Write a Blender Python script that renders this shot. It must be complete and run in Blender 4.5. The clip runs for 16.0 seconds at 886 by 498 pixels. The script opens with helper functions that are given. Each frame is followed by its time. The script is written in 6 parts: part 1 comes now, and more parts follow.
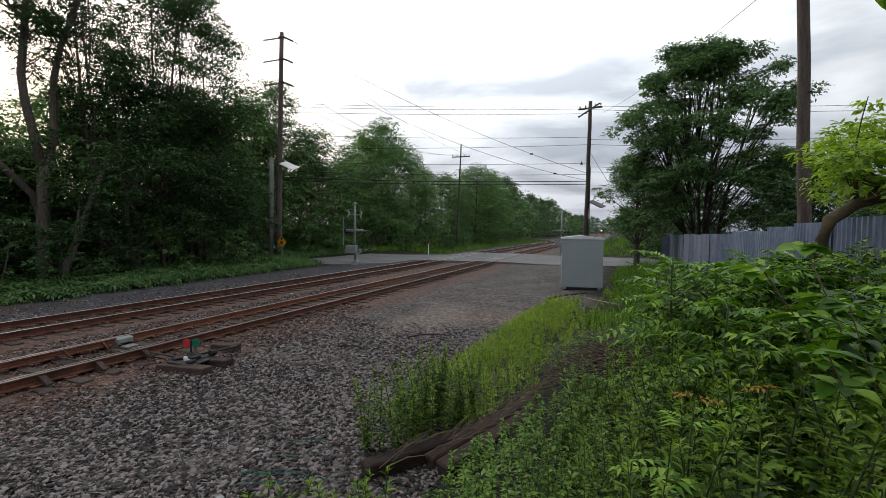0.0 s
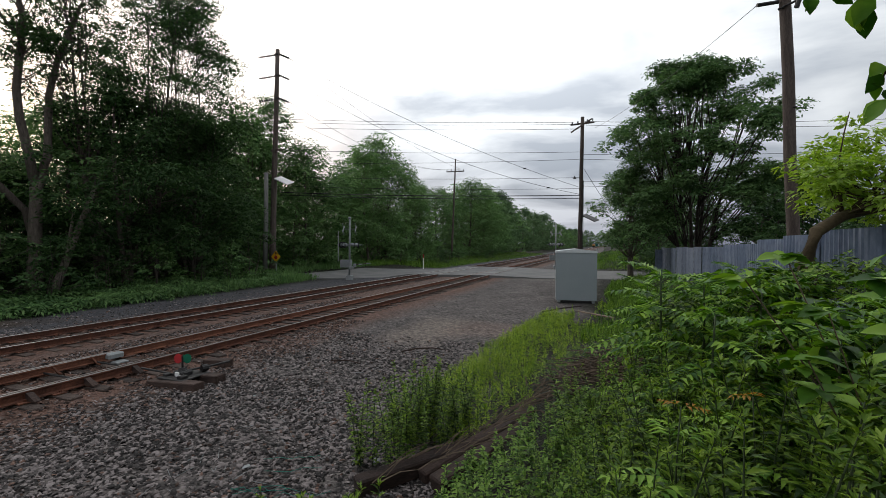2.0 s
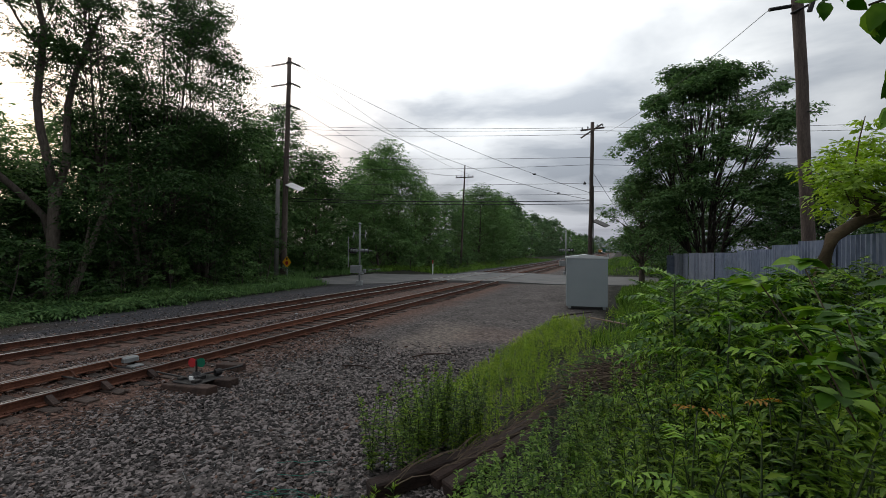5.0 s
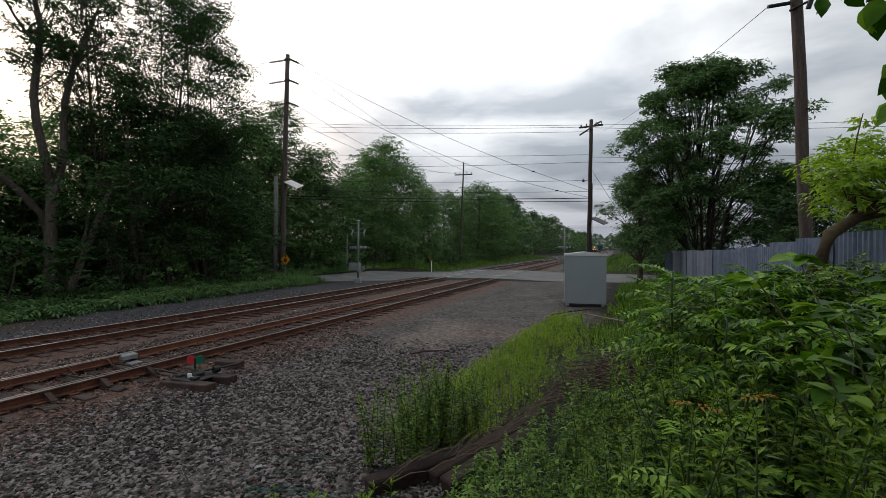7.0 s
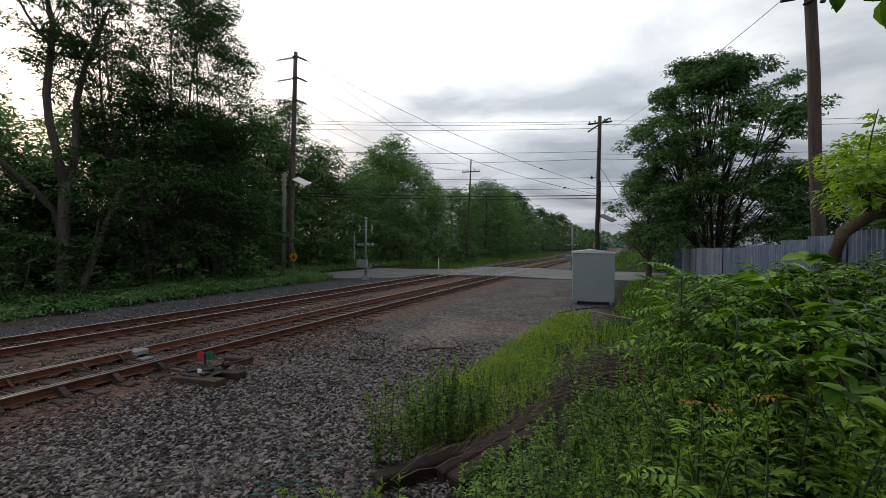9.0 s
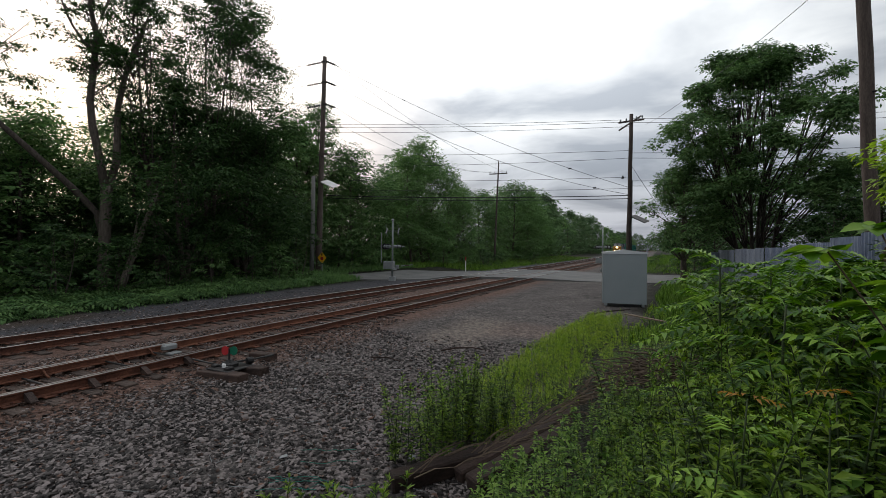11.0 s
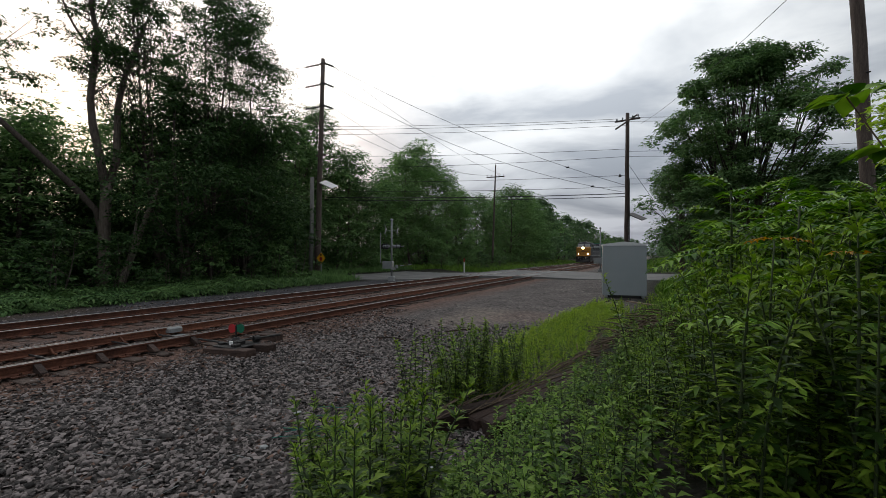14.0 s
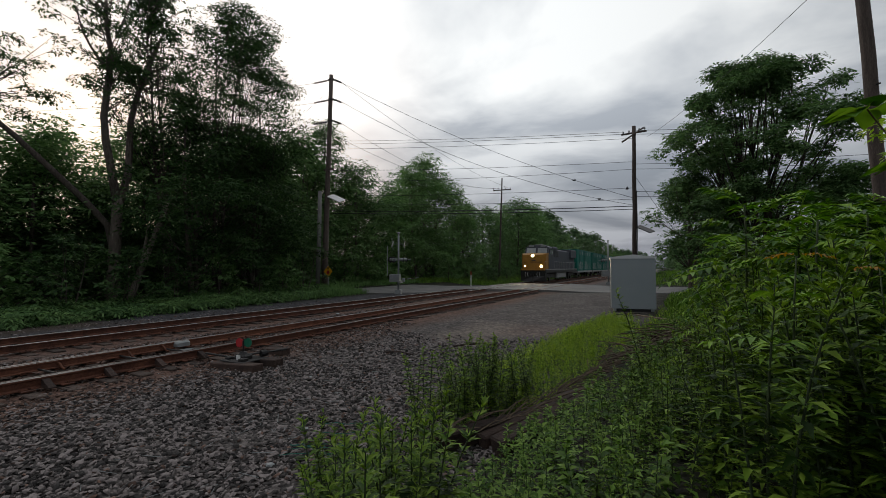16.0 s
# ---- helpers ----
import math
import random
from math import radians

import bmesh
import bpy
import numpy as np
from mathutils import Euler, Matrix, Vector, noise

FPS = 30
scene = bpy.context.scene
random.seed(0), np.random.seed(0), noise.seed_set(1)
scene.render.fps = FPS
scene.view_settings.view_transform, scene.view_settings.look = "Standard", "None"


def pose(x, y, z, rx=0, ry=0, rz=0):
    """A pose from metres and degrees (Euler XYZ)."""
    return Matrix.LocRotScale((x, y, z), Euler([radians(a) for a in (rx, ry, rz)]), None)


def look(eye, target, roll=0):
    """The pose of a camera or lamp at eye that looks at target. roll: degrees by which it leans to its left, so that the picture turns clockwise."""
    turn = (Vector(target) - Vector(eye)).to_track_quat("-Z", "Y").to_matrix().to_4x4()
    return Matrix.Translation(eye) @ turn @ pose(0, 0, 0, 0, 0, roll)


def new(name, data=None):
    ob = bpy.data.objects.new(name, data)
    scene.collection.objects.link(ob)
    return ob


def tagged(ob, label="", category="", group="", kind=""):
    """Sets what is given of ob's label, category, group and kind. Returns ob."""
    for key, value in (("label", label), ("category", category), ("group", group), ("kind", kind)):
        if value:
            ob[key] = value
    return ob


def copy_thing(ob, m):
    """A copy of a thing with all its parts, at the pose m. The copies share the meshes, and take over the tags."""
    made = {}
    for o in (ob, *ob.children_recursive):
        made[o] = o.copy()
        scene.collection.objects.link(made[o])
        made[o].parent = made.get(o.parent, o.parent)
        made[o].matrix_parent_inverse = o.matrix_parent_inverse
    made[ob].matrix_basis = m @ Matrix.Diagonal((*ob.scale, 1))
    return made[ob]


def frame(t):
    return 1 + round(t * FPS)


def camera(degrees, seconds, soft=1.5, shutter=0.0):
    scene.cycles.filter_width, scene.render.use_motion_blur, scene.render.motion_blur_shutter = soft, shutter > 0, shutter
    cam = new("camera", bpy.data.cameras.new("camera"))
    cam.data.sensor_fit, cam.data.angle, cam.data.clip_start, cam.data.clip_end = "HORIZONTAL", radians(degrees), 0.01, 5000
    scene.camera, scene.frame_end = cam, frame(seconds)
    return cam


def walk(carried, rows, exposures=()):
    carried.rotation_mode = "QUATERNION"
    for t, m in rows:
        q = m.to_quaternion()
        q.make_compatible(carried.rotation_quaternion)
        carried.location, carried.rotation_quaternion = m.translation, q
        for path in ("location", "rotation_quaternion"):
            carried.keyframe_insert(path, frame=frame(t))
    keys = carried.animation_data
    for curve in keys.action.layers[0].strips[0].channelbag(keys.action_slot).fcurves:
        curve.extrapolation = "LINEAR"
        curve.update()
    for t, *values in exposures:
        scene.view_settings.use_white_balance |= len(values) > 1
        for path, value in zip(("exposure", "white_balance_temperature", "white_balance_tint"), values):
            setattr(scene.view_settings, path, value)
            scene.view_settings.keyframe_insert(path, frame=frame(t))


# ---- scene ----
# the camera and its way
cam = camera(90.4, 16.0, soft=0.8)
PATH = [
    (0, (9.303, 0.097, 2.762), (8.583, 1.961, 2.675), 0.6),
    (0.5, (9.253, 0.104, 2.733), (8.533, 1.968, 2.653), 0.6),
    (1, (9.318, 0.102, 2.737), (8.617, 1.974, 2.682), 0.5),
    (1.5, (9.356, 0.08, 2.745), (8.663, 1.955, 2.708), 0.3),
    (2, (9.342, 0.072, 2.745), (8.642, 1.945, 2.723), 0.4),
    (2.5, (9.334, 0.067, 2.743), (8.614, 1.933, 2.733), 0.4),
    (3, (9.327, 0.048, 2.743), (8.593, 1.908, 2.741), 0.5),
    (3.5, (9.327, 0.035, 2.745), (8.589, 1.894, 2.748), 0.3),
    (4, (9.323, 0.035, 2.741), (8.579, 1.892, 2.748), 0.4),
    (6.5, (9.328, 0.015, 2.742), (8.597, 1.876, 2.737), 0.4),
    (7, (9.331, 0.029, 2.737), (8.597, 1.889, 2.729), 0.4),
    (7.5, (9.34, 0.012, 2.739), (8.599, 1.869, 2.725), 0.4),
    (8, (9.342, 0.017, 2.743), (8.593, 1.871, 2.726), 0.4),
    (8.5, (9.332, 0.026, 2.735), (8.573, 1.877, 2.718), 0.4),
    (9, (9.326, 0.024, 2.742), (8.562, 1.872, 2.721), 0.5),
    (11.5, (9.346, 0.305, 2.458), (8.448, 2.091, 2.45), 0.4),
    (12, (9.309, 0.326, 2.158), (8.407, 2.11, 2.132), 0.2),
    (12.5, (9.327, 0.304, 1.944), (8.438, 2.095, 1.923), 0.0),
    (13, (9.343, 0.276, 1.958), (8.455, 2.068, 1.955), -0.1),
    (13.5, (9.268, 0.181, 1.942), (8.387, 1.976, 1.963), -0.1),
    (14, (9.219, 0.099, 1.96), (8.352, 1.902, 1.985), 0.1),
    (14.5, (9.212, 0.11, 1.969), (8.335, 1.907, 2.014), 0.1),
    (15, (9.182, 0.113, 1.946), (8.296, 1.904, 2.014), 0.1),
    (15.5, (9.173, 0.099, 1.954), (8.29, 1.891, 2.034), -0.0),
    (16, (9.186, 0.117, 1.975), (8.293, 1.905, 2.059), 0.0),
]
walk(cam, [(t, look(e, g, r)) for t, e, g, r in PATH], exposures=[(0, 0.38), (2.0, 0.24), (3.5, 0.02), (7.5, -0.03), (9.0, 0.02), (11.5, 0.0), (12.5, -0.28), (13.5, -0.02), (14.5, -0.2), (16.0, -0.46)])

# ---- world, sun, exposure ----
SUN_EL, SUN_AZ = 14.0, 62.0          # degrees up, degrees left of the line of the tracks
scene.view_settings.exposure = 0.0


def make_world():
    w = bpy.data.worlds.new("overcast_evening")
    scene.world = w
    w.use_nodes = True
    nt = w.node_tree
    nt.nodes.clear()
    N, L = nt.nodes.new, nt.links.new
    out, bg = N("ShaderNodeOutputWorld"), N("ShaderNodeBackground")
    sky = N("ShaderNodeTexSky")
    sky.sky_type, sky.sun_disc = "NISHITA", False
    sky.sun_elevation, sky.sun_rotation = radians(SUN_EL), radians(-SUN_AZ)
    sky.air_density, sky.dust_density = 1.5, 3.0
    dim = N("ShaderNodeVectorMath"); dim.operation = "SCALE"; dim.inputs[3].default_value = 0.10
    L(sky.outputs[0], dim.inputs[0])
    tc = N("ShaderNodeTexCoord")
    sep = N("ShaderNodeSeparateXYZ"); L(tc.outputs["Generated"], sep.inputs[0])
    # cloud layer seen in perspective: the way divided by its height
    up = N("ShaderNodeMath"); up.operation = "MAXIMUM"; up.inputs[1].default_value = 0.0; L(sep.outputs[2], up.inputs[0])
    ad = N("ShaderNodeMath"); ad.operation = "ADD"; ad.inputs[1].default_value = 0.22; L(up.outputs[0], ad.inputs[0])
    div = N("ShaderNodeVectorMath"); div.operation = "DIVIDE"; L(tc.outputs["Generated"], div.inputs[0]); L(ad.outputs[0], div.inputs[1])
    no = N("ShaderNodeTexNoise"); no.inputs["Scale"].default_value = 1.05; no.inputs["Detail"].default_value = 6; no.inputs["Roughness"].default_value = 0.52
    no.inputs["Distortion"].default_value = 0.3
    mp = N("ShaderNodeMapping"); mp.inputs["Location"].default_value = (3.1, 1.7, 0.4); mp.inputs["Scale"].default_value = (1.0, 1.35, 1.0)
    L(div.outputs[0], mp.inputs[0]); L(mp.outputs[0], no.inputs["Vector"])
    cr = N("ShaderNodeValToRGB")
    cr.color_ramp.elements[0].position, cr.color_ramp.elements[0].color = 0.40, (0.53, 0.555, 0.61, 1)
    cr.color_ramp.elements[1].position, cr.color_ramp.elements[1].color = 0.60, (1.12, 1.11, 1.105, 1)
    L(no.outputs[0], cr.inputs[0])
    el = N("ShaderNodeValToRGB")
    e = el.color_ramp.elements
    e[0].position, e[0].color = 0.0, (0.36, 0.39, 0.455, 1)
    e[1].position, e[1].color = 0.36, (1.02, 1.05, 1.06, 1)
    m = e.new(0.16); m.color = (0.50, 0.535, 0.595, 1)
    L(up.outputs[0], el.inputs[0])
    mul = N("ShaderNodeMix"); mul.data_type, mul.blend_type = "RGBA", "MULTIPLY"; mul.inputs[0].default_value = 1.0
    L(cr.outputs[0], mul.inputs[6]); L(el.outputs[0], mul.inputs[7])
    # brighter, warmer round the veiled sun
    s = Vector((-math.sin(radians(SUN_AZ)), math.cos(radians(SUN_AZ)), math.tan(radians(SUN_EL)))).normalized()
    dot = N("ShaderNodeVectorMath"); dot.operation = "DOT_PRODUCT"; dot.inputs[1].default_value = s
    nrm = N("ShaderNodeVectorMath"); nrm.operation = "NORMALIZE"; L(tc.outputs["Generated"], nrm.inputs[0]); L(nrm.outputs[0], dot.inputs[0])
    mr = N("ShaderNodeMapRange"); mr.inputs[1].default_value = 0.80; mr.inputs[2].default_value = 1.0; mr.interpolation_type = "SMOOTHSTEP"
    L(dot.outputs["Value"], mr.inputs[0])
    glow = N("ShaderNodeMix"); glow.data_type, glow.blend_type = "RGBA", "ADD"
    glow.inputs[7].default_value = (0.55, 0.42, 0.34, 1)
    # the cloud thins towards the sun's quarter and thickens away from it
    wide = N("ShaderNodeMapRange"); wide.interpolation_type = "SMOOTHSTEP"
    for i, k in ((1, -0.1), (2, 0.78), (3, 0.70), (4, 1.08)):
        wide.inputs[i].default_value = k
    L(dot.outputs["Value"], wide.inputs[0])
    veil = N("ShaderNodeVectorMath"); veil.operation = "SCALE"; L(mul.outputs[2], veil.inputs[0]); L(wide.outputs[0], veil.inputs[3])
    L(mr.outputs[0], glow.inputs[0]); L(veil.outputs[0], glow.inputs[6])
    mix = N("ShaderNodeMix"); mix.data_type = "RGBA"; mix.inputs[0].default_value = 0.88
    L(dim.outputs[0], mix.inputs[6]); L(glow.outputs[2], mix.inputs[7])
    L(mix.outputs[2], bg.inputs[0])
    bg.inputs[1].default_value = 1.22
    L(bg.outputs[0], out.inputs[0])


make_world()
sun = new("sun", bpy.data.lights.new("sun", "SUN"))
sun.data.energy, sun.data.angle, sun.data.color = 0.6, radians(25), (1.0, 0.93, 0.86)
sun.matrix_world = look((-60, 32, 40), (0, 0, 0))


# ---- materials ----
def material(name, ramp, scale=3.0, rough=0.8, metal=0.0, bump=0.2, fine=40.0, spread=0.25, see=0.0, spec=0.4, coord="Object", islands=False, stretch=(1, 1, 1)):
    """A surface with colour from two scales of noise over the ramp's colours, and relief."""
    ma = bpy.data.materials.new(name)
    ma.use_nodes = True
    nt = ma.node_tree
    N, L = nt.nodes.new, nt.links.new
    bs = nt.nodes["Principled BSDF"]
    bs.inputs["Roughness"].default_value, bs.inputs["Metallic"].default_value = rough, metal
    bs.inputs["Specular IOR Level"].default_value = spec
    tc = N("ShaderNodeTexCoord")
    mp = N("ShaderNodeMapping"); mp.inputs["Scale"].default_value = stretch
    L(tc.outputs[coord], mp.inputs[0])
    a = N("ShaderNodeTexNoise"); a.inputs["Scale"].default_value = scale; a.inputs["Detail"].default_value = 5
    b = N("ShaderNodeTexNoise"); b.inputs["Scale"].default_value = fine; b.inputs["Detail"].default_value = 4
    L(mp.outputs[0], a.inputs["Vector"]); L(mp.outputs[0], b.inputs["Vector"])
    add = N("ShaderNodeMath"); add.operation = "MULTIPLY_ADD"; add.inputs[1].default_value = 0.45
    sc = N("ShaderNodeMath"); sc.operation = "MULTIPLY"; sc.inputs[1].default_value = 0.55; L(a.outputs[0], sc.inputs[0])
    L(b.outputs[0], add.inputs[0]); L(sc.outputs[0], add.inputs[2])
    src = add.outputs[0]
    oi = N("ShaderNodeObjectInfo")
    rnd = oi.outputs["Random"]
    if islands:
        ge = N("ShaderNodeNewGeometry"); rnd = ge.outputs["Random Per Island"]
    ce = N("ShaderNodeMath"); ce.operation = "MULTIPLY_ADD"; ce.inputs[1].default_value = spread; ce.inputs[2].default_value = -spread / 2; L(rnd, ce.inputs[0])
    ad2 = N("ShaderNodeMath"); ad2.operation = "ADD"; L(src, ad2.inputs[0]); L(ce.outputs[0], ad2.inputs[1])
    cr = N("ShaderNodeValToRGB")
    n = len(ramp)
    for i, c in enumerate(ramp):
        p = 0.3 + 0.4 * i / max(1, n - 1)
        el = cr.color_ramp.elements[i] if i < 2 else cr.color_ramp.elements.new(p)
        el.position, el.color = p, (*c, 1)
    for i, c in enumerate(ramp):
        p = 0.3 + 0.4 * i / max(1, n - 1)
        cr.color_ramp.elements[i].position, cr.color_ramp.elements[i].color = p, (*c, 1)
    L(ad2.outputs[0], cr.inputs[0]); L(cr.outputs[0], bs.inputs["Base Color"])
    if bump:
        bu = N("ShaderNodeBump"); bu.inputs["Strength"].default_value = bump; bu.inputs["Distance"].default_value = 0.02
        L(b.outputs[0], bu.inputs["Height"]); L(bu.outputs[0], bs.inputs["Normal"])
    if see:
        tr = N("ShaderNodeBsdfTranslucent"); mx = N("ShaderNodeMixShader"); mx.inputs[0].default_value = see
        hs = N("ShaderNodeHueSaturation"); hs.inputs["Value"].default_value = 1.5; hs.inputs["Saturation"].default_value = 1.1
        L(cr.outputs[0], hs.inputs["Color"]); L(hs.outputs[0], tr.inputs[0])
        L(bs.outputs[0], mx.inputs[1]); L(tr.outputs[0], mx.inputs[2])
        L(mx.outputs[0], nt.nodes["Material Output"].inputs[0])
    return ma


def glowing(name, colour, power):
    ma = bpy.data.materials.new(name)
    ma.use_nodes = True
    bs = ma.node_tree.nodes["Principled BSDF"]
    bs.inputs["Base Color"].default_value = (*colour, 1)
    bs.inputs["Emission Color"].default_value = (*colour, 1)
    bs.inputs["Emission Strength"].default_value = power
    return ma


M = {
    "stone": material("crushed_stone", [(0.016, 0.0135, 0.013), (0.072, 0.061, 0.0595), (0.2, 0.171, 0.167)], 2, 0.8, bump=0.3, fine=30, spread=1.1, islands=True),
    "rust_stone": material("rust_stained_stone", [(0.022, 0.012, 0.009), (0.075, 0.042, 0.031), (0.15, 0.09, 0.069)], 2, 0.85, bump=0.3, fine=30, spread=0.75, islands=True),
    "tie": material("weathered_tie", [(0.018, 0.012, 0.01), (0.045, 0.03, 0.024), (0.095, 0.068, 0.056)], 3, 0.9, bump=0.5, fine=25, stretch=(1, 6, 6)),
    "old_tie": material("dark_creosote_timber", [(0.009, 0.005, 0.004), (0.028, 0.0155, 0.012), (0.062, 0.037, 0.029)], 4, 0.85, bump=0.5, fine=22, stretch=(1, 2.5, 2.5)),
    "rust": material("rusty_rail", [(0.045, 0.015, 0.008), (0.105, 0.037, 0.02), (0.18, 0.072, 0.04)], 3, 0.8, bump=0.2, fine=30),
    "head": material("worn_rail_head", [(0.12, 0.105, 0.1), (0.25, 0.23, 0.22)], 3, 0.45, 0.6, bump=0.05),
    "head_bright": material("polished_rail_head", [(0.35, 0.33, 0.32), (0.5, 0.48, 0.47)], 3, 0.3, 0.85, bump=0.03),
    "iron": material("black_iron", [(0.008, 0.008, 0.009), (0.03, 0.028, 0.028)], 8, 0.5, 0.3, bump=0.15),
    "pole": material("brown_pole_wood", [(0.028, 0.020, 0.017), (0.062, 0.046, 0.039), (0.11, 0.086, 0.075)], 3, 0.85, bump=0.5, fine=20, stretch=(5, 5, 0.6)),
    "pole_grey": material("grey_pole_wood", [(0.16, 0.155, 0.15), (0.3, 0.29, 0.28)], 3, 0.85, bump=0.4, fine=20, stretch=(5, 5, 0.6)),
    "wire": material("wire", [(0.02, 0.02, 0.022), (0.035, 0.035, 0.038)], 3, 0.6, 0.2, bump=0),
    "cabinet": material("grey_enamel", [(0.20, 0.23, 0.245), (0.24, 0.27, 0.285)], 1.2, 0.5, 0.1, bump=0.03, fine=25),
    "cabinet_roof": material("pale_grey_enamel", [(0.42, 0.44, 0.45), (0.5, 0.52, 0.53)], 1.2, 0.5, 0.1, bump=0.03),
    "galv": material("galvanised_sheet", [(0.10, 0.125, 0.185), (0.19, 0.225, 0.305), (0.29, 0.33, 0.42)], 1.3, 0.42, 0.55, bump=0.08, fine=14, stretch=(1, 1, 0.35)),
    "steel_pale": material("pale_painted_steel", [(0.17, 0.185, 0.19), (0.28, 0.295, 0.3)], 4, 0.5, 0.2, bump=0.05),
    "white": material("white_paint", [(0.6, 0.6, 0.6), (0.78, 0.78, 0.77)], 4, 0.6, bump=0.05),
    "red": material("red_paint", [(0.35, 0.02, 0.025), (0.5, 0.03, 0.035)], 4, 0.5, bump=0.05),
    "green_paint": material("green_paint", [(0.0, 0.10, 0.055), (0.005, 0.16, 0.09)], 4, 0.5, bump=0.05),
    "yellow": material("yellow_sign_paint", [(0.75, 0.38, 0.01), (0.85, 0.46, 0.02)], 4, 0.5, bump=0.02),
    "black": material("black_paint", [(0.006, 0.006, 0.007), (0.014, 0.014, 0.015)], 4, 0.5, bump=0.02),
    "bark": material("dark_bark", [(0.026, 0.021, 0.017), (0.075, 0.061, 0.051), (0.13, 0.108, 0.092)], 4, 0.95, bump=0.7, fine=18, stretch=(3, 3, 0.7)),
    "pale_bark": material("pale_dead_bark", [(0.05, 0.042, 0.035), (0.12, 0.1, 0.085), (0.2, 0.17, 0.145)], 4, 0.95, bump=0.6, fine=18, stretch=(3, 3, 0.7)),
    "bark_brown": material("brown_bark", [(0.024, 0.016, 0.008), (0.06, 0.043, 0.021)], 4, 0.95, bump=0.6, fine=18),
    "leaf_dark": material("dark_leaf", [(0.018, 0.042, 0.015), (0.038, 0.08, 0.026), (0.065, 0.12, 0.038)], 0.5, 0.65, bump=0, fine=3, spread=0.4, see=0.26, spec=0.15, islands=True),
    "leaf_green": material("deep_green_leaf", [(0.04, 0.086, 0.031), (0.084, 0.16, 0.056), (0.135, 0.225, 0.08)], 0.5, 0.65, bump=0, fine=3, spread=0.4, see=0.3, spec=0.15, islands=True),
    "leaf_mid": material("mid_leaf", [(0.055, 0.12, 0.04), (0.112, 0.205, 0.07), (0.17, 0.27, 0.1)], 0.3, 0.65, bump=0, fine=3, spread=0.35, see=0.35, spec=0.15, islands=True),
    # far leaves greyed and blued for distance: haze put into the colour
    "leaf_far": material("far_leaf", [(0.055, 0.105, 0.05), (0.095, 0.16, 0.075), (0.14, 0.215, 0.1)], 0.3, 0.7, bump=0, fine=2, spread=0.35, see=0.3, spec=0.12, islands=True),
    "leaf_lime": material("lime_leaf", [(0.12, 0.2, 0.02), (0.22, 0.34, 0.04), (0.33, 0.45, 0.08)], 1.5, 0.5, bump=0, fine=6, spread=0.35, see=0.45, islands=True),
    "weed": material("weed_leaf", [(0.015, 0.04, 0.005), (0.074, 0.152, 0.013), (0.175, 0.27, 0.032)], 1.0, 0.5, bump=0, fine=8, spread=0.6, see=0.13, spec=0.18, islands=True),
    # young top leaves, paler, with their highlight also put into the colour
    "weed_tip": material("bright_tip_leaf", [(0.075, 0.145, 0.014), (0.145, 0.24, 0.028), (0.23, 0.33, 0.05)], 1.0, 0.5, bump=0, fine=8, spread=0.4, see=0.35, spec=0.25, islands=True),
    "weed_pale": material("light_weed_leaf", [(0.03, 0.075, 0.008), (0.09, 0.175, 0.022), (0.17, 0.28, 0.05)], 1.0, 0.5, bump=0, fine=8, spread=0.6, see=0.2, spec=0.15, islands=True),
    "autumn": material("orange_turned_leaf", [(0.22, 0.09, 0.012), (0.38, 0.2, 0.025)], 3.0, 0.5, bump=0, fine=8, spread=0.4, see=0.4, spec=0.25, islands=True),
    "weed_bright": material("bright_weed_leaf", [(0.07, 0.15, 0.005), (0.2, 0.33, 0.014), (0.34, 0.46, 0.045)], 1.0, 0.55, bump=0, fine=8, spread=0.45, see=0.4, islands=True),
    "sumac": material("pinnate_leaf", [(0.02, 0.065, 0.006), (0.085, 0.195, 0.018), (0.21, 0.35, 0.045)], 1.0, 0.5, bump=0, fine=8, spread=0.6, see=0.25, spec=0.2, islands=True),
    "stem": material("green_stem", [(0.018, 0.032, 0.01), (0.045, 0.068, 0.024)], 4, 0.7, bump=0.1),
    "twig": material("dry_twig", [(0.06, 0.042, 0.03), (0.19, 0.14, 0.1)], 6, 0.9, bump=0.2),
    "asphalt": material("worn_asphalt", [(0.10, 0.10, 0.10), (0.16, 0.158, 0.155), (0.2, 0.195, 0.19)], 0.5, 0.9, bump=0.3, fine=60),
    "loco_yellow": material("loco_yellow_paint", [(0.27, 0.125, 0.012), (0.36, 0.175, 0.018)], 1.2, 0.55, bump=0.03),
    "loco_blue": material("loco_dark_blue_grey", [(0.022, 0.026, 0.036), (0.045, 0.05, 0.064)], 1.2, 0.55, bump=0.04),
    "loco_grey": material("loco_light_grey", [(0.20, 0.2, 0.205), (0.3, 0.3, 0.3)], 1.5, 0.5, bump=0.03),
    "boxcar": material("boxcar_green_paint", [(0.0, 0.09, 0.07), (0.006, 0.15, 0.115)], 0.8, 0.6, bump=0.05),
    "pane": material("dark_pane", [(0.03, 0.035, 0.04), (0.05, 0.055, 0.06)], 1, 0.08, bump=0, spec=0.8),
    "lamp": glowing("lit_headlight", (1.0, 0.80, 0.48), 3000.0),
    "lamp_low": glowing("lit_ditch_light", (1.0, 0.68, 0.34), 14.0),
}


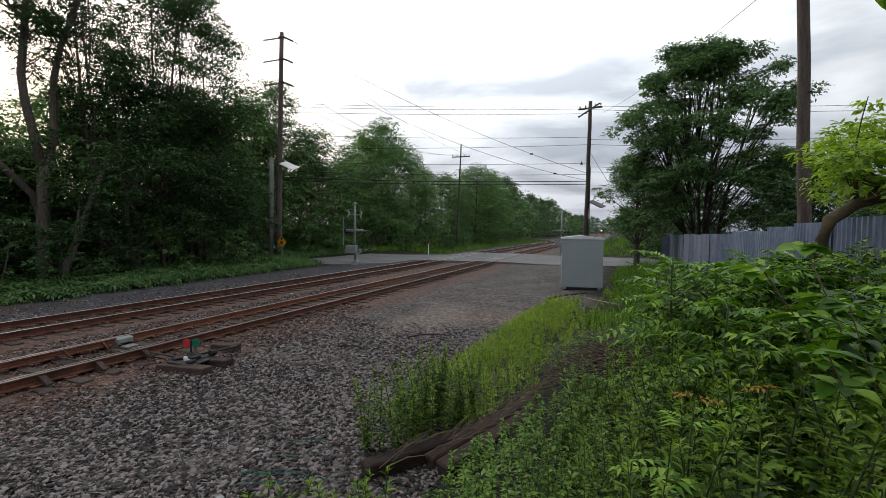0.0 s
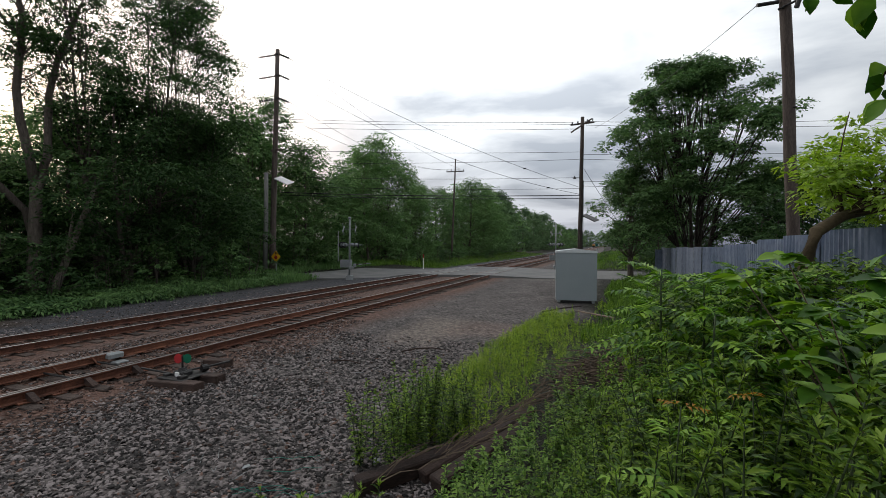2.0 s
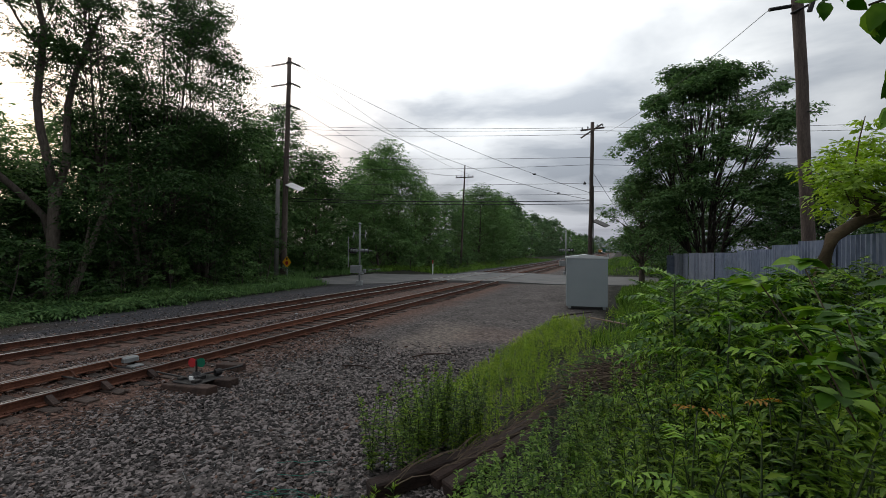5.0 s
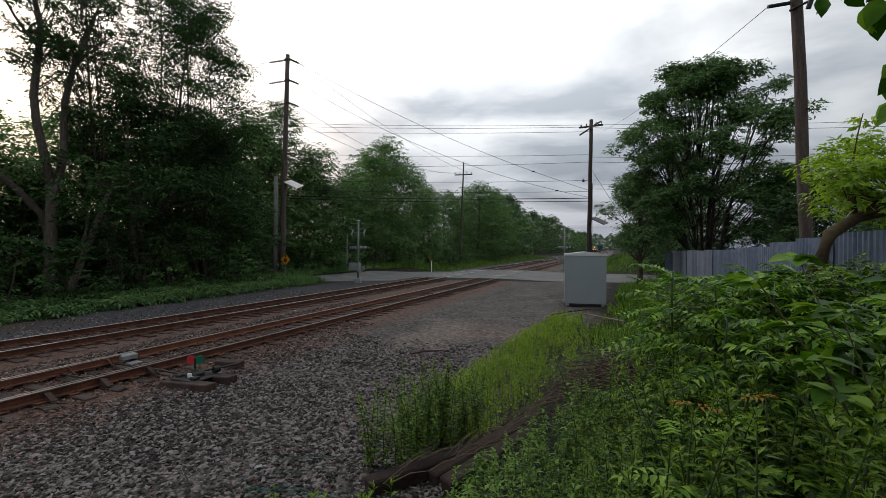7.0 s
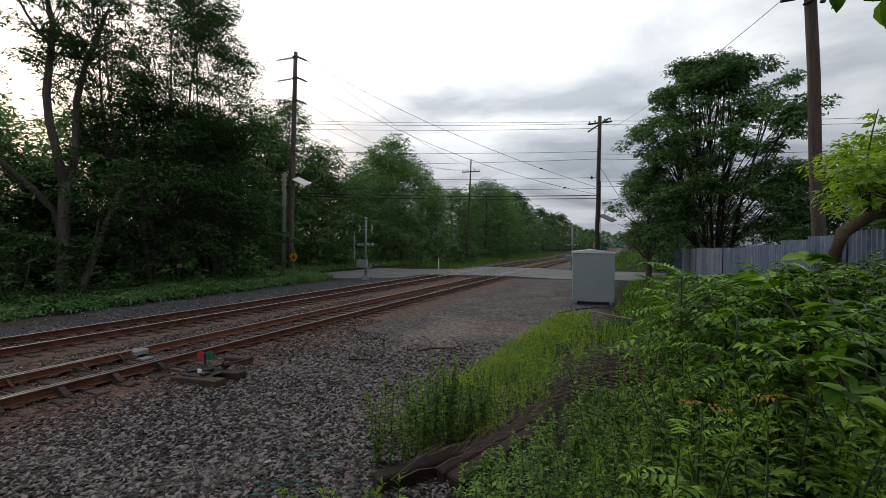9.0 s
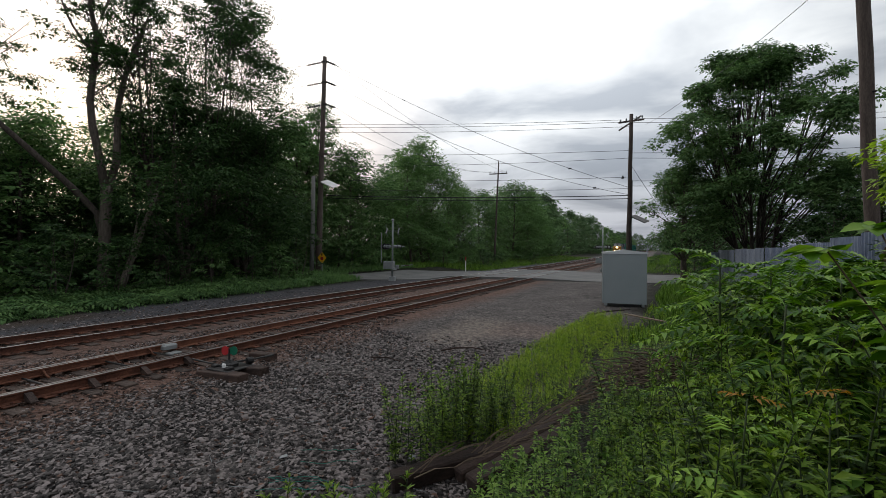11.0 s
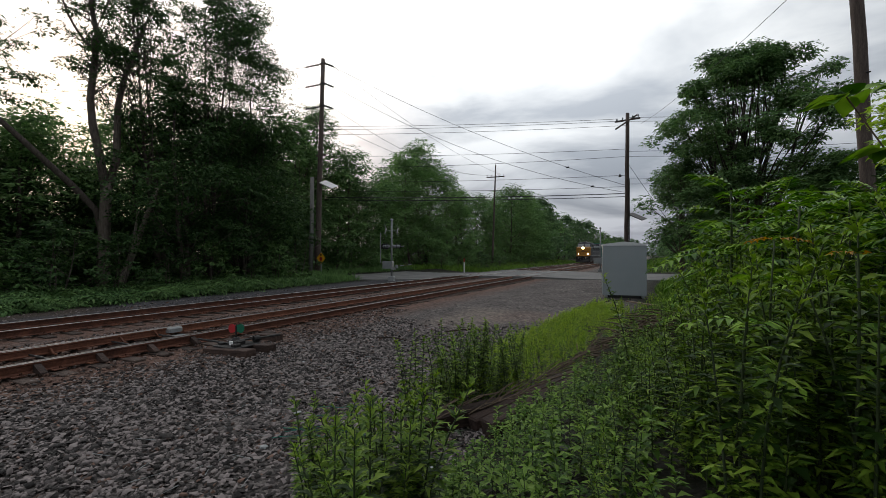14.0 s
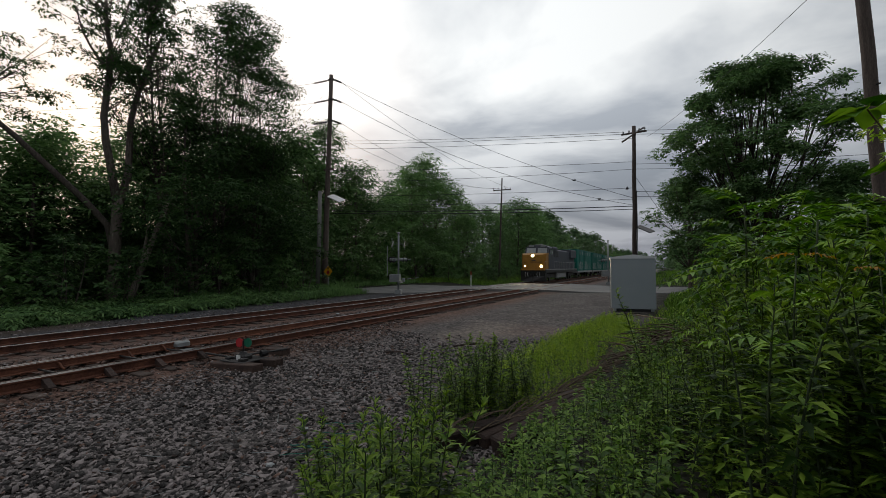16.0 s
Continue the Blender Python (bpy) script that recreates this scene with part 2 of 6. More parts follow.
def ground_material():
    """Crushed stone, cinders, rusty ballast, pale dirt and soil, each where it lies."""
    ma = bpy.data.materials.new("gravel_and_soil")
    ma.use_nodes = True
    nt = ma.node_tree
    N, L = nt.nodes.new, nt.links.new
    bs = nt.nodes["Principled BSDF"]
    bs.inputs["Roughness"].default_value = 0.92
    bs.inputs["Specular IOR Level"].default_value = 0.25
    ge = N("ShaderNodeTexCoord")
    P = ge.outputs["Object"]
    vo = N("ShaderNodeTexVoronoi"); vo.inputs["Scale"].default_value = 19; L(P, vo.inputs["Vector"])
    st = N("ShaderNodeValToRGB"); e = st.color_ramp.elements
    e[0].position, e[0].color = 0.1, (0.022, 0.02, 0.02, 1)
    e[1].position, e[1].color = 0.95, (0.175, 0.16, 0.155, 1)
    L(vo.outputs["Color"], st.inputs[0])
    no = N("ShaderNodeTexNoise"); no.inputs["Scale"].default_value = 0.55; no.inputs["Detail"].default_value = 6; L(P, no.inputs["Vector"])
    hi = N("ShaderNodeTexNoise"); hi.inputs["Scale"].default_value = 9; hi.inputs["Detail"].default_value = 6; L(P, hi.inputs["Vector"])
    sep = N("ShaderNodeSeparateXYZ"); L(P, sep.inputs[0])

    def near(centre, half, soft, axis):
        d = N("ShaderNodeMath"); d.operation = "SUBTRACT"; d.inputs[1].default_value = centre; L(sep.outputs[axis], d.inputs[0])
        a = N("ShaderNodeMath"); a.operation = "ABSOLUTE"; L(d.outputs[0], a.inputs[0])
        w = N("ShaderNodeMath"); w.operation = "MULTIPLY_ADD"; w.inputs[1].default_value = -1.6 * soft; w.inputs[2].default_value = 0.8 * soft; L(no.outputs[0], w.inputs[0])
        b = N("ShaderNodeMath"); b.operation = "ADD"; L(a.outputs[0], b.inputs[0]); L(w.outputs[0], b.inputs[1])
        m = N("ShaderNodeMapRange"); m.inputs[1].default_value, m.inputs[2].default_value = half + soft / 2, half - soft / 2; L(b.outputs[0], m.inputs[0])
        return m.outputs[0]

    def both(a, b):
        m = N("ShaderNodeMath"); m.operation = "MULTIPLY"; L(a, m.inputs[0]); L(b, m.inputs[1]); return m.outputs[0]

    def over(below, mask, colour, k):
        f = N("ShaderNodeMath"); f.operation = "MULTIPLY"; f.inputs[1].default_value = k; L(mask, f.inputs[0])
        m = N("ShaderNodeMix"); m.data_type = "RGBA"; L(f.outputs[0], m.inputs[0]); L(below, m.inputs[6])
        if isinstance(colour, tuple):
            m.inputs[7].default_value = (*colour, 1)
        else:
            L(colour, m.inputs[7])
        return m.outputs[2]

    tint = N("ShaderNodeMix"); tint.data_type, tint.blend_type = "RGBA", "MULTIPLY"; tint.inputs[0].default_value = 1
    L(st.outputs[0], tint.inputs[6])
    tr = N("ShaderNodeValToRGB"); e = tr.color_ramp.elements
    e[0].position, e[0].color = 0.35, (0.72, 0.7, 0.7, 1)
    e[1].position, e[1].color = 0.68, (1.15, 1.12, 1.1, 1)
    L(no.outputs[0], tr.inputs[0]); L(tr.outputs[0], tint.inputs[7])
    col = tint.outputs[2]
    col = over(col, near(-0.75, 2.2, 1.3, 0), (0.115, 0.057, 0.039), 0.75)
    col = over(col, near(-5.05, 1.8, 1.2, 0), (0.115, 0.057, 0.039), 0.75)
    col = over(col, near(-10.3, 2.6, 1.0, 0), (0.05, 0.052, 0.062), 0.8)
    col = over(col, both(near(3.9, 1.0, 0.9, 0), near(13.2, 2.2, 1.6, 1)), (0.2, 0.165, 0.14), 0.5)
    col = over(col, both(near(6.0, 1.5, 0.9, 0), near(14.2, 1.2, 1.0, 1)), (0.15, 0.105, 0.088), 0.45)
    mott = N("ShaderNodeValToRGB"); e = mott.color_ramp.elements
    e[0].position, e[0].color = 0.36, (0.55, 0.54, 0.54, 1)
    e[1].position, e[1].color = 0.66, (1.4, 1.38, 1.36, 1)
    L(hi.outputs[0], mott.inputs[0])
    mo = N("ShaderNodeMix"); mo.data_type, mo.blend_type = "RGBA", "MULTIPLY"; mo.inputs[0].default_value = 1
    L(col, mo.inputs[6]); L(mott.outputs[0], mo.inputs[7])
    col = mo.outputs[2]
    # soil near black: the shade between the plants is put into its colour
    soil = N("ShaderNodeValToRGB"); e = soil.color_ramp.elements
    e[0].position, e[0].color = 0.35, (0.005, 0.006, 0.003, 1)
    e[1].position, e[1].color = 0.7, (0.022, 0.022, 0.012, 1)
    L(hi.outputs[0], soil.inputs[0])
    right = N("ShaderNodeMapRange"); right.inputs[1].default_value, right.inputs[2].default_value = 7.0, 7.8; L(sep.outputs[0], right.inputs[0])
    lot = both(near(4.0, 4.6, 0.8, 0), near(27, 10.5, 1.0, 1))
    inv = N("ShaderNodeMath"); inv.operation = "SUBTRACT"; inv.inputs[0].default_value = 1; L(lot, inv.inputs[1])
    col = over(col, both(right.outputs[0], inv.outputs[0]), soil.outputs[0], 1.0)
    col = over(col, both(near(-11.6, 1.6, 1.0, 0), near(6.0, 4.5, 1.5, 1)), (0.05, 0.036, 0.027), 0.85)
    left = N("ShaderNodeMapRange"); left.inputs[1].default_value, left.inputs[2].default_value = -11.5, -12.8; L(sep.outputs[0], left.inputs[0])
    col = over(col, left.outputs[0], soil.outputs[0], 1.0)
    L(col, bs.inputs["Base Color"])
    bu = N("ShaderNodeBump"); bu.inputs["Strength"].default_value = 0.9; bu.inputs["Distance"].default_value = 0.035
    L(vo.outputs["Distance"], bu.inputs["Height"]); bu.invert = True
    L(bu.outputs[0], bs.inputs["Normal"])
    return ma


M["ground"] = ground_material()


# ---- mesh helpers ----
class Geo:
    """Vertices and faces gathered for one mesh; each face may carry a material slot."""
    def __init__(self):
        self.v, self.f, self.m = [], [], []

    def add(self, verts, faces, slot=0):
        n = len(self.v)
        self.v += [tuple(p) for p in verts]
        self.f += [tuple(n + i for i in f) for f in faces]
        self.m += [slot] * len(faces)
        return self

    def box(self, x0, y0, z0, x1, y1, z1, slot=0, bevel=0.0):
        if bevel:
            b = bevel
            ring = [(x0 + b, y0), (x1 - b, y0), (x1, y0 + b), (x1, y1 - b), (x1 - b, y1), (x0 + b, y1), (x0, y1 - b), (x0, y0 + b)]
            inner = [(min(max(x, x0 + b), x1 - b), min(max(y, y0 + b), y1 - b)) for x, y in ring]
            vs = [(x, y, z0) for x, y in ring] + [(x, y, z1 - b) for x, y in ring] + [(i, j, z1) for (x, y), (i, j) in zip(ring, inner)]
            fs = [tuple(reversed(range(8)))]
            for k in range(8):
                q = (k + 1) % 8
                fs += [(k, q, 8 + q, 8 + k), (8 + k, 8 + q, 16 + q, 16 + k)]
            fs.append(tuple(range(16, 24)))
            return self.add(vs, fs, slot)
        vs = [(x, y, z) for z in (z0, z1) for y in (y0, y1) for x in (x0, x1)]
        return self.add(vs, [(0, 2, 3, 1), (4, 5, 7, 6), (0, 1, 5, 4), (2, 6, 7, 3), (0, 4, 6, 2), (1, 3, 7, 5)], slot)

    def tube(self, points, radii, sides=8, slot=0, cap=True):
        pts = [Vector(p) for p in points]
        if isinstance(radii, (int, float)):
            radii = [radii] * len(pts)
        rings = []
        for i, p in enumerate(pts):
            d = (pts[min(i + 1, len(pts) - 1)] - pts[max(i - 1, 0)]).normalized()
            a = d.cross(Vector((0, 0, 1)) if abs(d.z) < 0.95 else Vector((0, 1, 0))).normalized()
            b = d.cross(a)
            rings.append([p + (a * math.cos(k * math.tau / sides) + b * math.sin(k * math.tau / sides)) * radii[i] for k in range(sides)])
        vs = [v for r in rings for v in r]
        fs = []
        for i in range(len(pts) - 1):
            for k in range(sides):
                q = (k + 1) % sides
                fs.append((i * sides + k, i * sides + q, (i + 1) * sides + q, (i + 1) * sides + k))
        if cap:
            fs += [tuple(reversed(range(sides))), tuple(range(len(vs) - sides, len(vs)))]
        return self.add(vs, fs, slot)

    def sweep(self, profile, y0, y1, slots=None):
        """A profile of (x, z) drawn out along y."""
        n = len(profile)
        vs = [(x, y0, z) for x, z in profile] + [(x, y1, z) for x, z in profile]
        for k in range(n):
            q = (k + 1) % n
            self.add([vs[k], vs[q], vs[n + q], vs[n + k]], [(0, 1, 2, 3)], slots[k] if slots else 0)
        return self.add(vs, [tuple(range(n)), tuple(range(2 * n - 1, n - 1, -1))])

    def mesh(self, name, mats, smooth=False):
        me = bpy.data.meshes.new(name)
        me.from_pydata(self.v, [], self.f)
        for ma in mats if isinstance(mats, (list, tuple)) else [mats]:
            me.materials.append(ma)
        me.polygons.foreach_set("material_index", self.m)
        me.polygons.foreach_set("use_smooth", [smooth] * len(self.f))
        me.update()
        return me


def part(name, geo, mats, parent, label="", smooth=False):
    me = geo if isinstance(geo, bpy.types.Mesh) else geo.mesh(name, mats, smooth)
    ob = new(name, me)
    ob.parent = parent
    return tagged(ob, label)


def thing(name, label, category, m=None, group="", kind=""):
    ob = new(name)
    ob.empty_display_size = 0.2
    if m is not None:
        ob.matrix_world = m
    return tagged(ob, label, category, group, kind)


def single(name, geo, mats, label, category, group="", kind="", smooth=False, m=None):
    ob = new(name, geo if isinstance(geo, bpy.types.Mesh) else geo.mesh(name, mats, smooth))
    if m is not None:
        ob.matrix_world = m
    return tagged(ob, label, category, group, kind)


def array_mesh(name, verts, quads, mats, slots=None):
    """A large mesh straight from arrays: verts n x 3, quads m x 4."""
    me = bpy.data.meshes.new(name)
    me.vertices.add(len(verts)); me.vertices.foreach_set("co", np.asarray(verts, np.float32).ravel())
    k = quads.shape[1]
    me.loops.add(quads.size); me.loops.foreach_set("vertex_index", quads.astype(np.int32).ravel())
    me.polygons.add(len(quads))
    me.polygons.foreach_set("loop_start", np.arange(0, quads.size, k, dtype=np.int32))
    me.polygons.foreach_set("loop_total", np.full(len(quads), k, dtype=np.int32))
    for ma in mats:
        me.materials.append(ma)
    if slots is not None:
        me.polygons.foreach_set("material_index", slots.astype(np.int32))
    me.update(calc_edges=True)
    return me


def ease(v, a, b):
    t = np.clip((np.asarray(v, float) - a) / (b - a), 0, 1)
    return t * t * (3 - 2 * t)


def height(x, y):
    """The lie of the land."""
    x, y = np.asarray(x, float), np.asarray(y, float)
    z = np.full(np.broadcast(x, y).shape, -0.05)
    z = z - 0.2 * ease(-x, 7.0, 9.0) + 0.45 * ease(-x, 11.5, 18)
    foot = 7.25 + 2.1 * ease(y, 8, 22)
    near_b = 1.08 - 0.8 * ease(y, 5.5, 15)
    fence_b = 1.2 - 0.55 * np.clip((y - 6) / 30, 0, 1)
    k = ease(x, 10.0, 12.8)
    bank = (near_b * (1 - k) + fence_b * k) * ease(x, foot, foot + 2.3) * (1 - ease(y, 33, 37))
    knoll = 0.9 * ease(x, 5.5, 11) * ease(y, 52, 60)
    return z + bank + knoll


def leaf_array(base, along, face, length, width, fold=0.25, droop=0.15):
    """Leaves as two quads each, folded on the midrib: base, way, facing n x 3; length, width n."""
    side = np.cross(along, face)
    side /= np.linalg.norm(side, axis=1, keepdims=True) + 1e-9
    nor = np.cross(side, along)
    L, W = length[:, None], width[:, None]
    mid = base + along * L * 0.45 + nor * L * 0.04
    tip = base + along * L - nor * L * droop
    a = mid + side * W * 0.5 + nor * W * fold
    b = mid - side * W * 0.5 + nor * W * fold
    n = len(base)
    v = np.stack([base, a, tip, mid, b], 1).reshape(-1, 3)
    o = np.arange(n)[:, None] * 5
    q = np.concatenate([o + np.array([[0, 3, 2, 1]]), o + np.array([[0, 4, 2, 3]])], 1).reshape(-1, 4)
    return v, q


def plain_leaf(base, along, face, length, width):
    """Leaves of one bent quad each, for what stands farther off."""
    side = unit(np.cross(along, face))
    L, W = length[:, None], width[:, None]
    mid = base + along * L * 0.45 + face * L * 0.06
    v = np.stack([base, mid + side * W * 0.5, base + along * L, mid - side * W * 0.5], 1).reshape(-1, 3)
    return v, np.arange(len(base) * 4).reshape(-1, 4)


def unit(v):
    return v / (np.linalg.norm(v, axis=1, keepdims=True) + 1e-9)


# ---- large structure ----
def build_ground():
    xs = np.unique(np.concatenate([np.linspace(-900, -60, 8), np.linspace(-60, -14, 16), np.linspace(-14, 14, 113), np.linspace(14, 60, 16), np.linspace(60, 900, 8)]))
    ys = np.unique(np.concatenate([np.linspace(-300, -12, 8), np.linspace(-12, 40, 157), np.linspace(40, 120, 41), np.linspace(120, 2500, 14)]))
    X, Y = np.meshgrid(xs, ys)
    Z = height(X, Y)
    rough = np.array([noise.fractal(Vector((x * 0.7, y * 0.7, 0)), 1.0, 2.0, 4) for x, y in zip(X.ravel(), Y.ravel())]).reshape(X.shape)
    near = (np.abs(X) < 14) & (Y > -12) & (Y < 60)
    track = (X > -6.8) & (X < 1.0)
    Z = Z + np.where(near, rough * np.where(track, 0.008, 0.03), 0)
    v = np.stack([X, Y, Z], -1).reshape(-1, 3)
    nx = len(xs)
    i = (np.arange(len(ys) - 1)[:, None] * nx + np.arange(nx - 1)[None]).ravel()
    q = np.stack([i, i + 1, i + nx + 1, i + nx], 1)
    me = array_mesh("ground", v, q, [M["ground"]])
    me.polygons.foreach_set("use_smooth", [True] * len(q))
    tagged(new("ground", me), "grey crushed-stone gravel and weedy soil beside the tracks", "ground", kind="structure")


build_ground()

RAILS = {"near": (0.0, -1.505), "far": (-4.29, -5.795)}
TOP = 0.18


def build_road():
    g = Geo()
    xs = [-15.5, -13, -11, -9, -7, -6.2, 0.6, 1.6, 4, 7, 10, 14, 30, 60]
    left_near, left_far = {-15.5: 31.2, -13: 30.3, -11: 32.4, -9: 34.1}, {-15.5: 42.0, -13: 46.0, -11: 48.6, -9: 49.4}
    def zr(x):
        return 0.15 if -6.3 < x < 0.8 else (0.11 if -7.1 < x < 1.7 else float(height(x, 42)) + 0.05)
    for a, b in zip(xs[:-1], xs[1:]):
        ya, yb = (left_near.get(u, 36.0 + 0.2 * min(u, 12)) for u in (a, b))
        fa, fb = (left_far.get(u, 50 + 0.05 * u) for u in (a, b))
        n = 6
        for k in range(n):
            s, t = k / n, (k + 1) / n
            g.add([(a, ya + (fa - ya) * s, zr(a)), (b, yb + (fb - yb) * s, zr(b)), (b, yb + (fb - yb) * t, zr(b)), (a, ya + (fa - ya) * t, zr(a))], [(0, 1, 2, 3)])
        for (p, q, u, w) in ((ya, yb, a, b), (fb, fa, b, a)):
            g.add([(u, p, zr(u) - 0.3), (w, q, zr(w) - 0.3), (w, q, zr(w)), (u, p, zr(u))], [(0, 1, 2, 3)])
    road = single("road", g, M["asphalt"], "worn grey asphalt road crossing the tracks", "road", kind="structure")
    panel = Geo().box(-0.60, -1.2, 0, 0.60, 1.2, 0.012, bevel=0.01).mesh("crossing_panel", M["asphalt"])
    for c in (-0.7525, -5.0425):
        for k in range(5):
            ob = part("crossing_panel", panel, None, road)
            ob.location = (c, 37.6 + 2.45 * k, 0.151)


build_road()


def build_track(which, label):
    x0, x1 = RAILS[which]
    tr = thing("railway_track", label, "railway track", kind="structure")
    prof = [(-0.07, 0.0), (0.07, 0.0), (0.07, 0.014), (0.012, 0.035), (0.012, 0.128), (0.036, 0.14), (0.036, 0.165), (0.028, 0.17), (-0.028, 0.17), (-0.036, 0.165), (-0.036, 0.14), (-0.012, 0.128), (-0.012, 0.035), (-0.07, 0.014)]
    slots = [0] * 14
    slots[6] = slots[7] = slots[8] = 1
    for x in (x0, x1):
        g = Geo()
        g.sweep(prof, -14, 700, slots)
        ob = part("rail", g, [M["rust"], M["head_bright" if which == "far" else "head"]], tr)
        ob.location = (x, 0, TOP - 0.17)
    c = (x0 + x1) / 2
    ties = [Geo().box(-1.3, -0.11, -0.16, 1.3, 0.11, 0.0, bevel=0.012).mesh("tie", M["tie"]) for k in range(3)]
    plate = Geo().box(-0.17, -0.09, 0, 0.17, 0.09, 0.016).box(-0.10, -0.05, 0.016, -0.074, -0.02, 0.05).box(0.074, 0.02, 0.016, 0.10, 0.05, 0.05).mesh("tie_plate", M["rust"])
    y, n = -5.0, 0
    while y < 118:
        if not 35.0 < y < 51.5:
            tie = part("tie", ties[n % 3], None, tr)
            tie.matrix_basis = pose(c + random.uniform(-0.05, 0.05), y, -0.012 + random.uniform(-0.016, 0.004), 0, 0, random.uniform(-1.2, 1.2))
            if y < 20:
                for x in (x0, x1):
                    ob = part("tie_plate", plate, None, tr)
                    ob.matrix_basis = pose(x, y, 0.0)
        y += 0.53 + random.uniform(-0.02, 0.02)
        n += 1
    return tr


near_track = build_track("near", "rusty main track on wooden ties in gravel ballast")
far_track = build_track("far", "second rusty track on wooden ties, rails worn bright")


def build_switch():
    """Point rails, rods and braces of the turnout, and the low stand that throws it."""
    prof = [(-0.04, 0.02), (0.05, 0.02), (0.05, 0.035), (0.012, 0.05), (0.012, 0.128), (0.03, 0.14), (0.03, 0.168), (-0.03, 0.168), (-0.03, 0.14), (-0.012, 0.128), (-0.012, 0.05), (-0.04, 0.035)]
    for x, turn, nm in ((-0.115, -0.5, "point_rail"), (-1.505 + 0.085, -0.9, "point_rail")):
        g = Geo()
        g.sweep(prof, -13.0, 0.0, [0] * 6 + [1] + [0] * 5)
        ob = part(nm, g, [M["rust"], M["head"]], near_track, "tapered switch point rail")
        ob.matrix_basis = pose(x, 6.95, 0.01, 0, 0, -turn)
    brace = Geo().add([(0, -0.05, 0), (0.26, -0.05, 0), (0.26, -0.05, 0.02), (0.03, -0.05, 0.13), (0, -0.05, 0.13), (0, 0.05, 0), (0.26, 0.05, 0), (0.26, 0.05, 0.02), (0.03, 0.05, 0.13), (0, 0.05, 0.13)],
                      [(0, 1, 2, 3, 4), (9, 8, 7, 6, 5), (0, 5, 6, 1), (1, 6, 7, 2), (2, 7, 8, 3), (3, 8, 9, 4), (4, 9, 5, 0)]).mesh("rail_brace", M["old_tie"])
    for k in range(7):
        for x, rz in ((0.04, 0), (-1.545, 180)):
            ob = part("rail_brace", brace, None, near_track)
            ob.matrix_basis = pose(x, 6.45 - 0.9 * k, 0.012, 0, 0, rz)
    for y in (6.55, 5.6, 4.2):
        g = Geo().tube([(-1.4, 0, 0.06), (-0.1, 0, 0.06)], 0.02, 6)
        part("switch_rod", g, M["iron"], near_track).location = (0, y, 0)
    clip = Geo().tube([(-0.02, 0, 0.14), (0.06, 0, 0.16), (0.13, 0.02, 0.1), (0.2, 0.03, 0.03), (0.3, 0.03, 0.02)], 0.022, 6)
    for y in (6.5, 5.75, 4.5):
        part("rail_clip", clip, M["rust"], near_track, smooth=True).location = (-1.47, y, 0.0)
    g = Geo().box(-0.1, -0.17, 0.0, 0.08, 0.17, 0.12, bevel=0.03).box(0.06, -0.14, -0.1, 0.28, 0.14, -0.06, bevel=0.01)
    part("point_lock_cover", g, M["steel_pale"], near_track, "pale grey metal cover beside the rail").location = (-1.34, 6.95, 0.06)
    # head ties
    for y, x0, x1 in ((6.18, 0.95, 2.2), (6.72, 0.95, 2.16), (7.62, 0.75, 1.42)):
        g = Geo().box(x0, -0.125, -0.12, x1, 0.125, 0.075, bevel=0.015)
        single("head_tie", g, M["old_tie"], "long weathered wooden tie reaching out from the track", "railway tie", group="head ties", m=pose(0, y, -0.075 if y < 7 else -0.03, 0, -3.0, random.uniform(-1, 1)))
    st = thing("switch_stand", "low black iron switch stand with red and green vanes", "switch stand", pose(1.42, 6.46, 0.075))
    part("base_plate", Geo().box(-0.32, -0.3, 0, 0.34, 0.36, 0.025, bevel=0.008), M["iron"], st)
    g = Geo().box(-0.15, -0.1, 0.025, 0.15, 0.13, 0.12, bevel=0.03).tube([(0, 0, 0.1), (0, 0, 0.17)], [0.1, 0.06], 12)
    part("gear_housing", g, M["iron"], st)
    part("spindle", Geo().tube([(0, 0, 0.15), (0, 0, 0.40)], 0.02, 8), M["iron"], st)
    def vane(rot):
        gg = Geo()
        n = 14
        out = [(0.02, 0.0)] + [(0.16 + 0.13 * math.cos(a), 0.10 + 0.12 * math.sin(a)) for a in np.linspace(-2.4, 2.4, n)] + [(0.02, 0.2)]
        vs = [(x, -0.004, z) for x, z in out] + [(x, 0.004, z) for x, z in out]
        k = len(out)
        fs = [tuple(range(k)), tuple(reversed(range(k, 2 * k)))] + [(i, k + i, k + (i + 1) % k, (i + 1) % k) for i in range(k)]
        return gg.add(vs, fs)
    for rz, ma, lb in ((28, "green_paint", "green painted vane"), (200, "red", "red painted vane")):
        ob = part("vane", vane(rz), M[ma], st, lb)
        ob.matrix_basis = pose(0, 0, 0.27, 0, 0, rz) @ Matrix.Diagonal((0.58, 1, 0.8, 1))
    part("throw_lever", Geo().tube([(0.05, 0.1, 0.1), (0.2, 0.55, 0.1), (0.22, 0.95, 0.085)], [0.024, 0.02, 0.028], 8), M["iron"], st)
    part("weight", Geo().tube([(0.16, 0.3, 0.09), (0.19, 0.42, 0.09)], [0.07, 0.07], 10), M["iron"], st)
    part("connecting_rod", Geo().tube([(0.0, -0.1, 0.05), (-1.2, 0.02, 0.03)], 0.022, 8), M["iron"], st)
    part("padlock", Geo().box(-0.05, -0.14, 0.03, 0.05, -0.1, 0.11, bevel=0.01).box(0.07, -0.14, 0.02, 0.13, -0.1, 0.06), M["white"], st, "bright worn metal lock")
    part("latch", Geo().box(0.15, -0.25, 0.02, 0.28, -0.1, 0.08, bevel=0.01), M["iron"], st)
